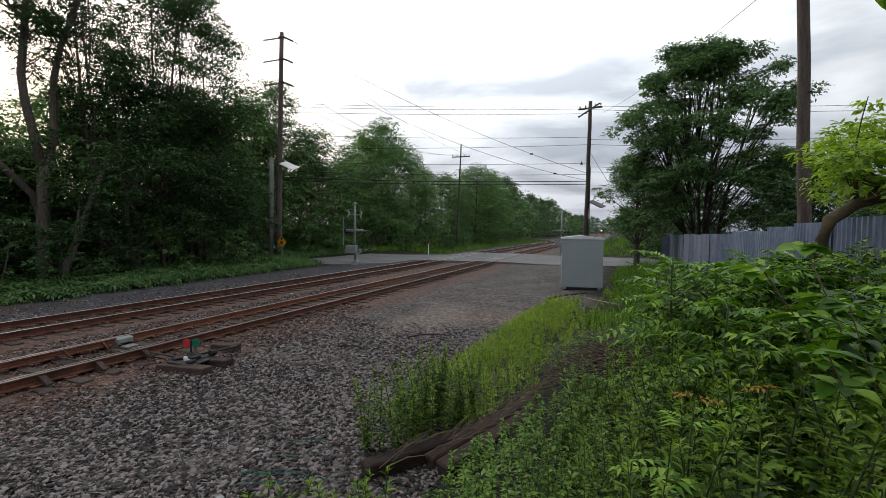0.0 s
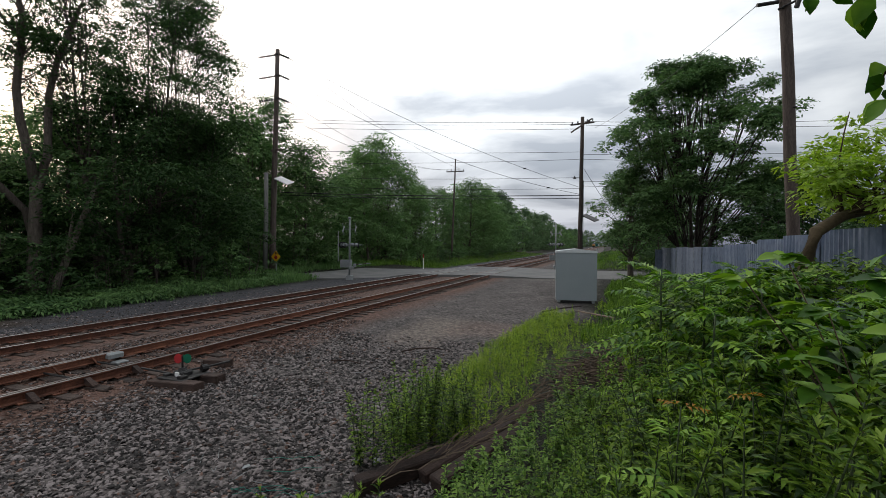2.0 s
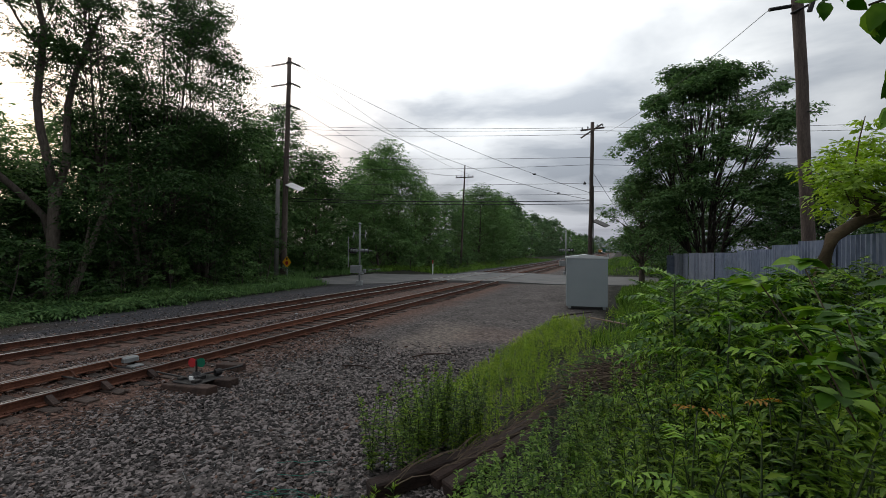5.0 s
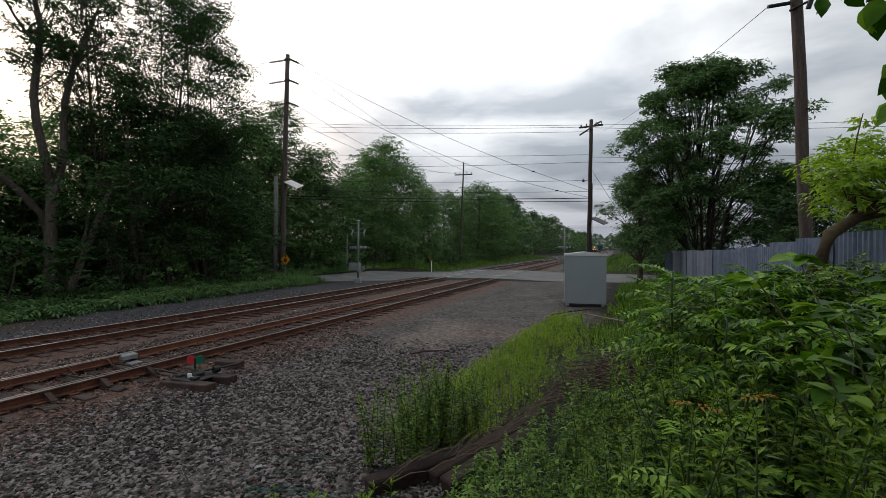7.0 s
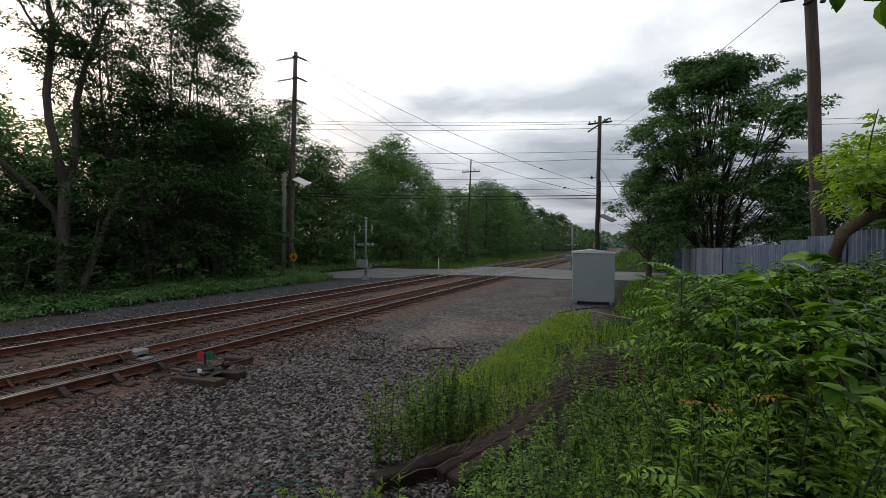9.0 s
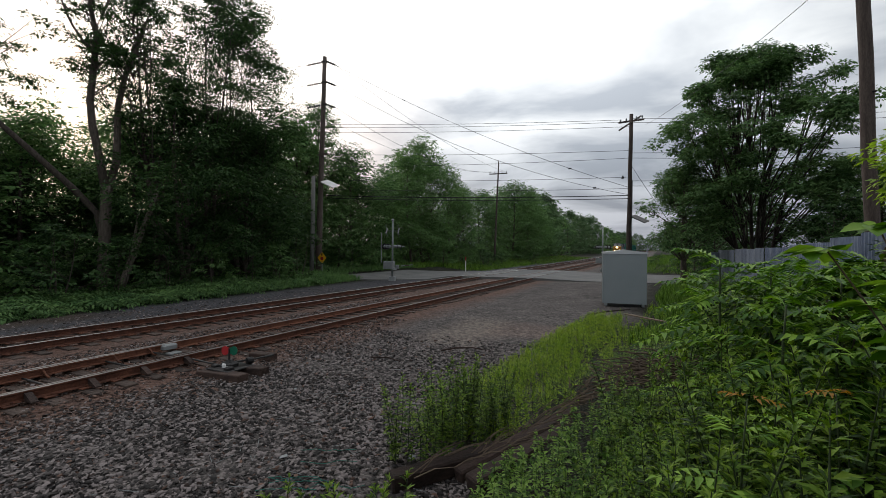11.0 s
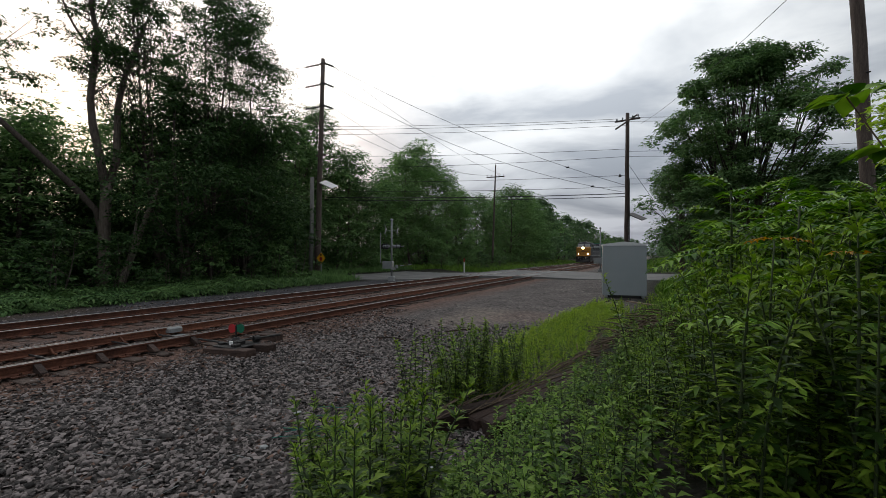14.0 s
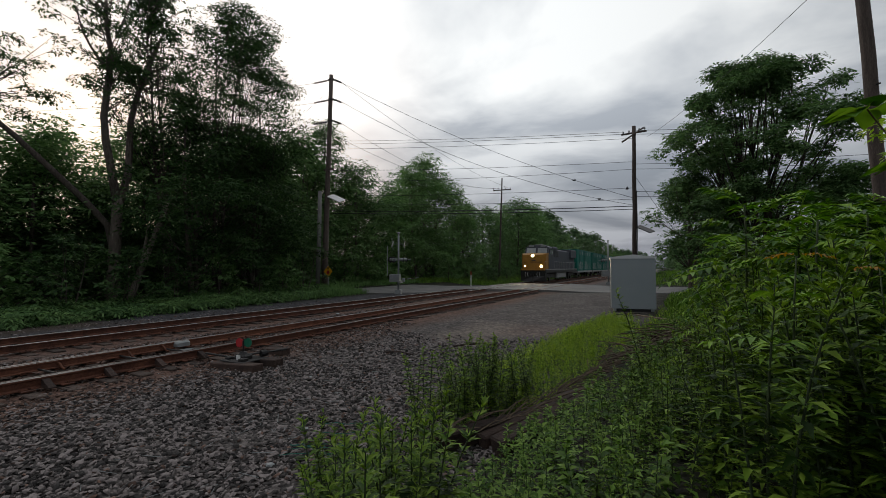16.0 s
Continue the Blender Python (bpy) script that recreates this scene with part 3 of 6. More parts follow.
    part("latch", Geo().box(-0.3, -0.2, 0.02, -0.18, -0.1, 0.07, bevel=0.01), M["iron"], st)


build_switch()


def build_cabinet():
    """Grey sheet-metal signal housing on a low skid."""
    w, d, h = 1.87, 1.75, 2.42
    c = thing("signal_housing", "grey painted metal railway signal housing with gabled roof on gravel", "equipment shed", pose(7.04, 21.8, -0.02, 0, 0, 7))
    for x in (0.08, w - 0.2):
        part("skid", Geo().box(x, 0.02, 0, x + 0.12, d - 0.02, 0.12), M["steel_pale"], c)
    part("body", Geo().box(0, 0, 0.12, w, d, 0.12 + h - 0.12, bevel=0.02), M["cabinet"], c)
    # solid black fill stands in for the shade below the housing
    part("base_gap", Geo().box(0.22, 0.05, 0.0, w - 0.22, d - 0.05, 0.12), M["black"], c, "black block standing in for the shade under the housing")
    g = Geo()
    o = 0.035
    prof = [(-o, h - 0.02), (w + o, h - 0.02), (w + o, h + 0.05), (w / 2, h + 0.17), (-o, h + 0.05)]
    g.sweep(prof, -o, d + o)
    part("roof", g, M["cabinet_roof"], c, "pale grey low gabled roof")
    for x in (0.0, w - 0.04):
        part("corner_post", Geo().box(x, -0.012, 0.12, x + 0.04, 0.0, h - 0.03), M["cabinet"], c)
    part("lifting_lug", Geo().box(w - 0.02, 0.05, h + 0.03, w + 0.05, 0.12, h + 0.2), M["steel_pale"], c)


build_cabinet()


def build_crossing_signal(m, label, flip=1, gate=True):
    s = thing("crossing_signal", label, "crossing signal", m, group="crossing signals")
    part("foundation", Geo().box(-0.25, -0.25, -0.1, 0.25, 0.25, 0.35, bevel=0.03), M["steel_pale"], s)
    part("mast", Geo().tube([(0, 0, 0.3), (0, 0, 5.0)], [0.085, 0.075], 10), M["steel_pale"], s, "galvanised steel mast", True)
    part("bell", Geo().tube([(0, 0, 5.0), (0, 0, 5.08), (0, 0, 5.18)], [0.09, 0.15, 0.05], 10), M["steel_pale"], s)
    part("mechanism_box", Geo().box(-0.42 * flip - 0.3, -0.28, 1.0, -0.42 * flip + 0.55, 0.3, 1.62, bevel=0.03), M["steel_pale"], s)
    part("gate_bracket", Geo().box(0.1, -0.35, 0.9, 0.3, 0.3, 1.1), M["steel_pale"], s)
    for sx in (-1, 1):
        arm = part("sign_arm", Geo().tube([(0, 0, 4.15), (sx * 0.55, 0, 4.15)], 0.03, 6), M["steel_pale"], s)
        for tilt in (38, -38):
            g = Geo().box(-0.58, -0.012, -0.07, 0.58, 0.012, 0.07)
            ob = part("crossbuck_blade", g, M["steel_pale"], s, "white crossbuck sign blade")
            ob.matrix_basis = pose(sx * 0.52, -0.03 - 0.03 * (tilt > 0), 4.15, 0, 0, 100) @ pose(0, 0, 0, 0, tilt + 15)
    part("light_bar", Geo().tube([(-1.05, 0, 2.85), (1.05, 0, 2.85)], 0.04, 8), M["steel_pale"], s)
    for sx in (-0.7, -0.42, 0.42, 0.75):
        ob = part("light_background", Geo().tube([(0, -0.02, 0), (0, 0.0, 0)], [0.26, 0.26], 18), M["black"], s, "round black light background")
        ob.matrix_basis = pose(sx, -0.04, 2.85, 0, 0, 62 if sx < 0 else -62)
        ob2 = part("light_hood", Geo().tube([(0, -0.3, 0.02), (0, -0.02, 0)], [0.12, 0.13], 12), M["steel_pale"], s)
        ob2.matrix_basis = pose(sx, -0.05, 2.85, 0, 0, 62 if sx < 0 else -62)
    if gate:
        part("gate_stub", Geo().box(-0.42 * flip - 0.55, -0.1, 1.5, -0.42 * flip - 0.5, -0.04, 4.0), M["steel_pale"], s, "raised pale crossing gate arm")
        part("counterweight", Geo().box(0.3, -0.12, 1.02, 0.55, 0.1, 1.3, bevel=0.03), M["steel_pale"], s)
        for k in range(4):
            ob = part("counterweight_arm", Geo().box(0, -0.02, -0.035, 0.33, 0.02, 0.035), M["steel_pale" if k % 2 else "pole"], s, "striped gate counterweight arm")
            ob.matrix_basis = pose(0.42 + 0.33 * k, 0.05, 1.2 + 0.04 * k, 0, -7)
    return s


build_crossing_signal(pose(-10.6, 31.4, -0.22, 0, 0, 14), "pale steel level-crossing signal with crossbucks and lights")
build_crossing_signal(pose(3.6, 53.6, -0.05, 0, 0, 14), "far-side steel level-crossing signal with crossbucks", gate=False)


def build_pole(name, base, top, r0, r1, mat, label):
    p = thing(name, label, "utility pole")
    b, t = Vector(base), Vector(top)
    pts = [b + (t - b) * k / 6 + Vector((random.uniform(-0.02, 0.02), 0, 0)) * (0 < k < 6) for k in range(7)]
    part("shaft", Geo().tube(pts, [r0 + (r1 - r0) * k / 6 for k in range(7)], 14), M[mat], p, smooth=True)
    return p


def insulator_string(p, a, b, name="insulator_string"):
    g = Geo()
    a, b = Vector(a), Vector(b)
    n = 7
    for k in range(n):
        u, w = a + (b - a) * (k / n), a + (b - a) * ((k + 0.6) / n)
        g.tube([u, w], [0.11, 0.07], 8)
    g.tube([a, b], 0.025, 6)
    part(name, g, M["iron"], p)


POLE_L, POLE_M, POLE_R, POLE_F = (-16.9, 29.5, -0.1), (7.2, 37.95, -0.05), (14.12, 14.45, 0.8), (-15.6, 71.0, 0.1)
TOP_L, TOP_M, TOP_R, TOP_F = (-16.47, 29.6, 18.8), (7.32, 37.95, 13.25), (13.42, 14.0, 13.6), (-15.0, 71.0, 17.2)
pl = build_pole("utility_pole", POLE_L, TOP_L, 0.26, 0.17, "pole", "tall brown wooden transmission pole with dead-end insulators")
ARMS_L = (18.35, 16.6, 14.7)
for z in ARMS_L:
    insulator_string(pl, (-16.65, 29.55, z), (-17.9, 29.0, z - 0.25))
    insulator_string(pl, (-16.4, 29.6, z + 0.1), (-15.6, 30.0, z - 0.25))
    part("bracket", Geo().box(-16.7, 29.4, z - 0.05, -16.35, 29.75, z + 0.08), M["iron"], pl)
part("crossarm", Geo().box(-16.95, 29.35, 10.35, -15.95, 29.5, 10.5), M["pole"], pl)
stub = single("pole_stub", Geo().tube([(-17.42, 29.25, -0.1), (-17.36, 29.3, 4.5), (-17.34, 29.3, 8.6)], [0.2, 0.18, 0.16], 12), M["pole_grey"], "weathered grey stub pole standing beside a tall pole", "utility pole", smooth=True)


def flat_panel(p, at, m, w, d, mat):
    g = Geo().box(-w / 2, -d / 2, -0.03, w / 2, d / 2, 0.03, bevel=0.01)
    part("panel", g, M[mat], p, "flat tilted panel fixture").matrix_basis = Matrix.Translation(at) @ m
    part("panel_bracket", Geo().tube([(-w / 2 - 0.3, 0, -0.2), (-w / 4, 0, 0)], 0.04, 6), M["iron"], p).matrix_basis = Matrix.Translation(at) @ m


flat_panel(pl, (-15.9, 29.75, 7.95), pose(0, 0, 0, 22, 24, 10), 1.3, 0.9, "white")

pm = build_pole("utility_pole", POLE_M, TOP_M, 0.19, 0.14, "pole", "dark wooden utility pole with crossarm and wires beside the road")
part("crossarm", Geo().box(-1.15, -0.06, -0.06, 1.0, 0.06, 0.06), M["pole"], pm).matrix_basis = pose(7.3, 37.8, 12.55, 0, -34, 30)
part("crossarm", Geo().box(-1.0, -0.06, -0.06, 1.0, 0.06, 0.06), M["pole"], pm).matrix_basis = pose(7.3, 38.1, 12.75, 0, 3, -20)
for dx in (-0.9, -0.4, 0.45, 0.9):
    part("pin_insulator", Geo().tube([(0, 0, 0), (0, 0, 0.12), (0, 0, 0.22)], [0.035, 0.07, 0.03], 8), M["steel_pale"], pm).matrix_basis = pose(7.3 + dx * 0.9, 38.1 - dx * 0.33, 12.82)
part("pole_fitting", Geo().tube([(0, 0, 0), (0, 0, 0.1), (0, 0, 0.25)], [0.12, 0.1, 0.02], 8), M["iron"], pm).matrix_basis = pose(6.75, 37.9, 8.2)
flat_panel(pm, (8.0, 38.1, 5.0), pose(0, 0, 0, 14, 26, -20), 1.25, 0.8, "iron")
part("conduit", Geo().tube([(7.45, 37.75, 0), (7.45, 37.75, 8)], 0.03, 6), M["iron"], pm)

pr = build_pole("utility_pole", POLE_R, TOP_R, 0.155, 0.12, "pole", "weathered brown wooden utility pole behind the metal fence")
part("step_bolt", Geo().tube([(13.75, 14.2, 6.4), (13.95, 14.1, 6.4)], 0.02, 6), M["iron"], pr)
part("fuse_bracket", Geo().tube([(13.5, 14.1, 9.0), (13.85, 13.8, 9.05), (14.0, 13.7, 9.35)], 0.03, 6).tube([(13.8, 13.8, 8.85), (13.9, 13.75, 9.25)], 0.06, 8), M["iron"], pr)
part("wire_clevis", Geo().tube([(13.5, 14.1, 9.2), (13.0, 14.0, 9.15)], 0.05, 8), M["iron"], pr)

pf = build_pole("utility_pole", POLE_F, TOP_F, 0.2, 0.1, "pole", "brown wooden utility pole with crossarm beyond the crossing")
part("crossarm", Geo().box(-1.5, -0.08, -0.08, 1.5, 0.08, 0.08), M["pole"], pf).matrix_basis = pose(-15.0, 70.9, 15.1, 0, -2, 15)
for dx in (-1.35, -0.6, 0.6, 1.35):
    part("pin_insulator", Geo().tube([(0, 0, 0), (0, 0, 0.15), (0, 0, 0.3)], [0.04, 0.09, 0.03], 8), M["steel_pale"], pf).matrix_basis = pose(-15.0 + dx, 70.9 + 0.27 * dx, 15.2)


def wire(a, b, sag, r=0.016):
    a, b = Vector(a), Vector(b)
    pts = [a + (b - a) * t + Vector((0, 0, -4 * sag * t * (1 - t))) for t in [k / 16 for k in range(17)]]
    return single("overhead_wire", Geo().tube(pts, r, 5, cap=False), M["wire"], "thin dark overhead wire sagging between poles", "wire", group="overhead wires")


for z in ARMS_L:
    wire((-17.9, 29.0, z - 0.25), (-60, 12, z - 1.5), 1.0)
wire((-15.6, 30.0, 18.1), (7.25, 37.9, 7.46), 0.75)
wire((-15.6, 30.0, 16.4), (7.25, 37.9, 6.9), 1.25)
wire((-15.6, 30.0, 18.1), (-14.0, 71.1, 15.45), 1.0)
wire((-15.6, 30.0, 14.5), (-16.0, 70.7, 15.45), 1.6)
wire((-16.4, 29.6, 13.6), (-14.4, 71.0, 15.45), 1.6)
for k, (z, e) in enumerate(((12.95, 15.5), (12.75, 15.15), (12.35, 14.6))):
    wire((6.6 + 0.3 * k, 38.2, z), (-28, 33.6, e), 0.25)
for z, e in ((10.4, 12.4), (9.8, 11.0), (8.3, 9.7), (7.4, 8.8)):
    wire((7.25, 37.95, z), (-28, 33.6, e), 0.3)
wire((7.25, 37.95, 6.85), (-28, 33.6, 8.15), 0.3, 0.035)
wire((7.25, 37.95, 6.6), (-28, 33.6, 7.9), 0.3, 0.028)
for z, e in ((12.9, 11.5), (12.6, 11.0), (10.2, 10.0), (9.8, 9.2), (8.0, 8.3), (7.6, 7.9)):
    wire((7.4, 38.0, z), (48, 40, e), 0.7)
wire((13.0, 14.0, 9.15), (8.3, 38, 12.3), 0.3, 0.009)
wire((7.35, 37.9, 9.2), (12.4, 33.5, 0.6), 0.1)
wire((-17.2, 29.4, 17.0), (-26, 20, 3), 0.1)
def on_wire(a, b, sag, t):
    return Vector(a) + (Vector(b) - Vector(a)) * t + Vector((0, 0, -4 * sag * t * (1 - t)))


for at in (on_wire((-15.6, 30.0, 18.1), (7.25, 37.9, 7.46), 0.75, 0.81), on_wire((-15.6, 30.0, 16.4), (7.25, 37.9, 6.9), 1.25, 0.89)):
    single("wire_marker", Geo().tube([(-0.12, 0, 0), (0.12, 0, 0)], 0.06, 8), M["iron"], "small dark splice on an overhead wire", "wire splice", m=Matrix.Translation(at))


def build_warning_sign():
    s = thing("warning_sign", "yellow diamond warning sign on a post by the poles", "road sign", pose(-16.05, 29.0, -0.05, 0, 0, -2))
    part("post", Geo().box(-0.03, 0, 0, 0.03, 0.04, 2.2), M["steel_pale"], s)
    d = 0.49
    part("plate", Geo().add([(0, -0.01, -d), (d, -0.01, 0), (0, -0.01, d), (-d, -0.01, 0), (0, 0.0, -d), (d, 0.0, 0), (0, 0.0, d), (-d, 0.0, 0)],
         [(0, 1, 2, 3), (7, 6, 5, 4), (0, 4, 5, 1), (1, 5, 6, 2), (2, 6, 7, 3), (3, 7, 4, 0)]), M["yellow"], s, "yellow diamond plate").location = (0, -0.01, 1.68)
    part("symbol", Geo().tube([(0, -0.026, 1.62), (0, -0.022, 1.62)], [0.17, 0.17], 8), M["red"], s, "red octagon symbol")
    part("symbol", Geo().add([(-0.07, -0.024, 1.86), (0.07, -0.024, 1.86), (0.07, -0.024, 1.96), (0.12, -0.024, 1.96), (0, -0.024, 2.1), (-0.12, -0.024, 1.96), (-0.07, -0.024, 1.96)], [(0, 1, 2, 3, 4, 5, 6)]), M["black"], s, "black arrow symbol")


build_warning_sign()
mk = thing("marker_post", "white marker post with orange top beside the road", "marker post", pose(-11.3, 48.6, -0.25))
part("post", Geo().tube([(0, 0, 0), (0, 0, 1.3)], 0.06, 8), M["white"], mk)
part("cap", Geo().tube([(0, 0, 1.3), (0, 0, 1.75)], 0.065, 8), M["red"], mk, "orange-red top of the post")


def build_fence():
    f = thing("metal_fence", "corrugated galvanised metal fence, dented sheets along the weedy bank", "fence")
    y, k = 3.0, 0
    while y < 37:
        w = 1.9
        g = Geo()
        x = 13.2 + random.uniform(-0.03, 0.03)
        zb, zt = 0.7 - 0.012 * y, float(np.interp(y + 0.9, [3, 9, 10.6, 13, 18.4, 25, 34], [3.12, 3.1, 3.04, 2.92, 2.74, 2.66, 2.6])) + random.uniform(-0.03, 0.03)
        n = 44
        pitch = 0.17
        ribs = 1.25 if y < 22 else 0.25
        prof = []
        for j in range(n + 1):
            yy = y + w * j / n
            u = (yy / pitch) % 1
            dx = 0.07 * ribs * min(1, max(0, (abs(u - 0.5) - 0.18) / 0.12))
            prof.append((x + dx, yy))
        vs = [(a, b, zb) for a, b in prof] + [(a, b, zt) for a, b in prof] + [(a + 0.003, b, zb) for a, b in prof] + [(a + 0.003, b, zt) for a, b in prof]
        m = n + 1
        fs = [(j, j + 1, m + j + 1, m + j) for j in range(n)] + [(2 * m + j + 1, 2 * m + j, 3 * m + j, 3 * m + j + 1) for j in range(n)]
        g.add(vs, fs)
        part("sheet", g, M["galv"], f)
        if k % 2 == 0:
            part("post", Geo().box(13.3, y, 0.2, 13.4, y + 0.1, zt - 0.1), M["pole_grey"], f)
        y += w + 0.004
        k += 1
    for z in (1.2, 2.5):
        part("rail", Geo().box(13.26, 3.0, z - 0.04, 13.3, 37, z + 0.04), M["pole_grey"], f)
    g = Geo()
    part("end_panel", g.box(12.7, 36.6, 0.2, 13.2, 36.64, 2.45), M["galv"], f)


build_fence()


# ---- the train ----
def truck(parent, y, axles, spread, width=1.505):
    t = part("truck_frame", Geo().box(-1.25, -spread / 2 - 0.5, 0.55, -1.05, spread / 2 + 0.5, 0.95, bevel=0.04).box(1.05, -spread / 2 - 0.5, 0.55, 1.25, spread / 2 + 0.5, 0.95, bevel=0.04).box(-1.1, -0.3, 0.5, 1.1, 0.3, 1.0), M["iron"], parent)
    t.location = (0, y, 0)
    for k in range(axles):
        yy = -spread / 2 + spread * k / (axles - 1)
        for sx in (-1, 1):
            g = Geo().tube([(sx * 0.70, yy, 0.5), (sx * 0.83, yy, 0.5)], [0.5, 0.5], 20)
            part("wheel", g, M["iron"], t)
        part("axle", Geo().tube([(-0.8, yy, 0.5), (0.8, yy, 0.5)], 0.08, 8), M["iron"], t)


def build_locomotive():
    """Wide-nosed diesel, front towards -y, standing on rails at z = 0."""
    t = thing("locomotive", "dark blue diesel locomotive with yellow nose and lit headlights", "locomotive")
    W = 1.55
    part("underframe", Geo().box(-W, 0.3, 1.15, W, 22.0, 1.55, bevel=0.03), M["iron"], t)
    # snow plough and pilot
    part("pilot_plate", Geo().box(-1.5, 0.15, 0.55, 1.5, 0.45, 1.6, bevel=0.04), M["iron"], t)
    part("plough", Geo().add([(-1.5, 0.15, 0.12), (0, -0.35, 0.12), (1.5, 0.15, 0.12), (-1.45, 0.15, 0.75), (0, 0.0, 0.75), (1.45, 0.15, 0.75), (-1.5, 0.3, 0.12), (1.5, 0.3, 0.12), (-1.45, 0.3, 0.75), (1.45, 0.3, 0.75)],
         [(0, 1, 4, 3), (1, 2, 5, 4), (6, 8, 9, 7), (0, 3, 8, 6), (2, 7, 9, 5), (3, 4, 5, 9, 8), (0, 6, 7, 2, 1)]), M["iron"], t)
    part("coupler", Geo().box(-0.15, -0.45, 0.75, 0.15, 0.3, 1.0, bevel=0.03), M["iron"], t)
    for x in (-0.9, -0.6, 0.55, 0.85):
        part("brake_hose", Geo().tube([(x, 0.1, 1.2), (x, -0.1, 1.0), (x + 0.1, -0.1, 0.7)], 0.03, 6), M["loco_grey"], t)
    # nose with bevelled front
    def nose_shape(y0, y1, w0, w1, z0, z1, zt):
        return [(-w0, y0, z0), (w0, y0, z0), (w1, y1, z0), (-w1, y1, z0), (-w0, y0, z1), (w0, y0, z1), (w1, y1, zt), (-w1, y1, zt)]
    box_f = [(0, 3, 2, 1), (4, 5, 6, 7), (0, 1, 5, 4), (1, 2, 6, 5), (2, 3, 7, 6), (3, 0, 4, 7)]
    part("nose", Geo().add(nose_shape(0.35, 0.75, 1.15, 1.5, 1.55, 3.35, 3.5), box_f).add(nose_shape(0.75, 2.2, 1.5, 1.5, 1.55, 3.5, 3.62), box_f), M["loco_yellow"], t, "yellow painted nose")
    part("anticlimber", Geo().box(-1.5, 0.05, 1.45, 1.5, 0.6, 1.62, bevel=0.03), M["loco_yellow"], t)
    part("cab", Geo().add([(-1.55, 2.0, 1.55), (1.55, 2.0, 1.55), (1.55, 4.6, 1.55), (-1.55, 4.6, 1.55), (-1.5, 2.0, 3.5), (1.5, 2.0, 3.5), (-1.45, 2.35, 4.35), (1.45, 2.35, 4.35), (1.45, 4.6, 4.35), (-1.45, 4.6, 4.35), (-0.9, 2.45, 4.62), (0.9, 2.45, 4.62), (0.9, 4.6, 4.62), (-0.9, 4.6, 4.62)],
         [(0, 3, 2, 1), (0, 1, 5, 4), (4, 5, 7, 6), (6, 7, 11, 10), (1, 2, 8, 7, 5), (0, 4, 6, 9, 3), (7, 8, 12, 11), (6, 10, 13, 9), (10, 11, 12, 13), (2, 3, 9, 13, 12, 8)]), M["loco_blue"], t, "dark blue-grey cab")
    for sx in (-1, 1):
        x0, x1 = sorted((sx * 0.12, sx * 1.3))
        # panes take pale steel paint: the sky's reflection is put into the colour
        part("windshield", Geo().add([(x0, 2.02, 3.62), (x1, 2.02, 3.62), (x1, 2.27, 4.25), (x0, 2.27, 4.25)], [(0, 1, 2, 3)]), M["steel_pale"], t, "windshield in pale paint standing for the sky's reflection").location = (0, -0.01, 0)
        part("number_board", Geo().box(sx * 0.75 - 0.3, 2.3, 4.42, sx * 0.75 + 0.3, 2.42, 4.66), M["steel_pale"], t)
        for a, b in ((2.75, 3.4), (3.55, 4.25)):
            part("side_window", Geo().box(sx * 1.535 - 0.02, a, 3.45, sx * 1.535 + 0.02, b, 4.1), M["pane"], t)
        part("ditch_light", Geo().tube([(sx * 1.0, 0.33, 1.95), (sx * 1.0, 0.45, 1.95)], [0.17 if sx > 0 else 0.11, 0.1], 12), M["lamp_low"], t, "lit ditch light")
        part("handrail", Geo().tube([(sx * 1.45, 0.4, 1.6), (sx * 1.45, 0.4, 2.5), (sx * 1.5, 1.9, 2.6)], 0.025, 6), M["loco_grey"], t)
        part("step_well", Geo().box(sx * 1.3 - 0.2, 0.35, 0.5, sx * 1.3 + 0.2, 1.1, 1.5), M["iron"], t)
        part("side_sill", Geo().box(sx * 1.53 - 0.03, 0.6, 1.5, sx * 1.53 + 0.03, 21.8, 1.62), M["loco_grey"], t)
        for k in range(14):
            yy = 5.2 + k * 1.15
            part("stanchion", Geo().tube([(sx * 1.5, yy, 1.55), (sx * 1.5, yy, 2.55)], 0.03, 6), M["loco_grey"], t)
        part("long_handrail", Geo().tube([(sx * 1.5, 5.2, 2.55), (sx * 1.5, 21, 2.55)], 0.025, 6), M["loco_grey"], t)
        for k in range(3):
            part("vent_louvre", Geo().box(sx * 1.24 - 0.02, 5.4 + k * 1.4, 3.2, sx * 1.24 + 0.02, 6.4 + k * 1.4, 4.05), M["black"], t)
    part("headlight", Geo().tube([(0.0, 0.31, 3.2), (0.0, 0.35, 3.2)], [0.14, 0.14], 16), M["lamp"], t, "lit twin headlight")
    ring = Geo()
    for k in range(16):
        a, b = math.tau * k / 16, math.tau * (k + 1) / 16
        c = [(r * math.cos(u), y, 3.2 + r * math.sin(u)) for r, y in ((0.15, 0.16), (0.2, 0.16), (0.2, 0.36), (0.15, 0.36)) for u in (a, b)]
        ring.add(c, [(0, 1, 3, 2), (2, 3, 5, 4), (6, 7, 1, 0)])
    part("headlight_ring", ring, M["iron"], t)
    part("nose_door", Geo().box(-0.95, 0.33, 1.7, -0.35, 0.36, 2.9, bevel=0.01), M["loco_yellow"], t)
    part("nose_stripe", Geo().box(-1.1, 0.335, 2.42, 1.1, 0.36, 2.5), M["black"], t, "dark band across the nose")
    part("number_bar", Geo().box(-0.2, 0.33, 2.62, 0.3, 0.35, 2.72), M["loco_blue"], t, "small dark bar")
    part("hood", Geo().box(-1.22, 4.6, 1.55, 1.22, 17.2, 4.25, bevel=0.12), M["loco_blue"], t, "dark blue long hood")
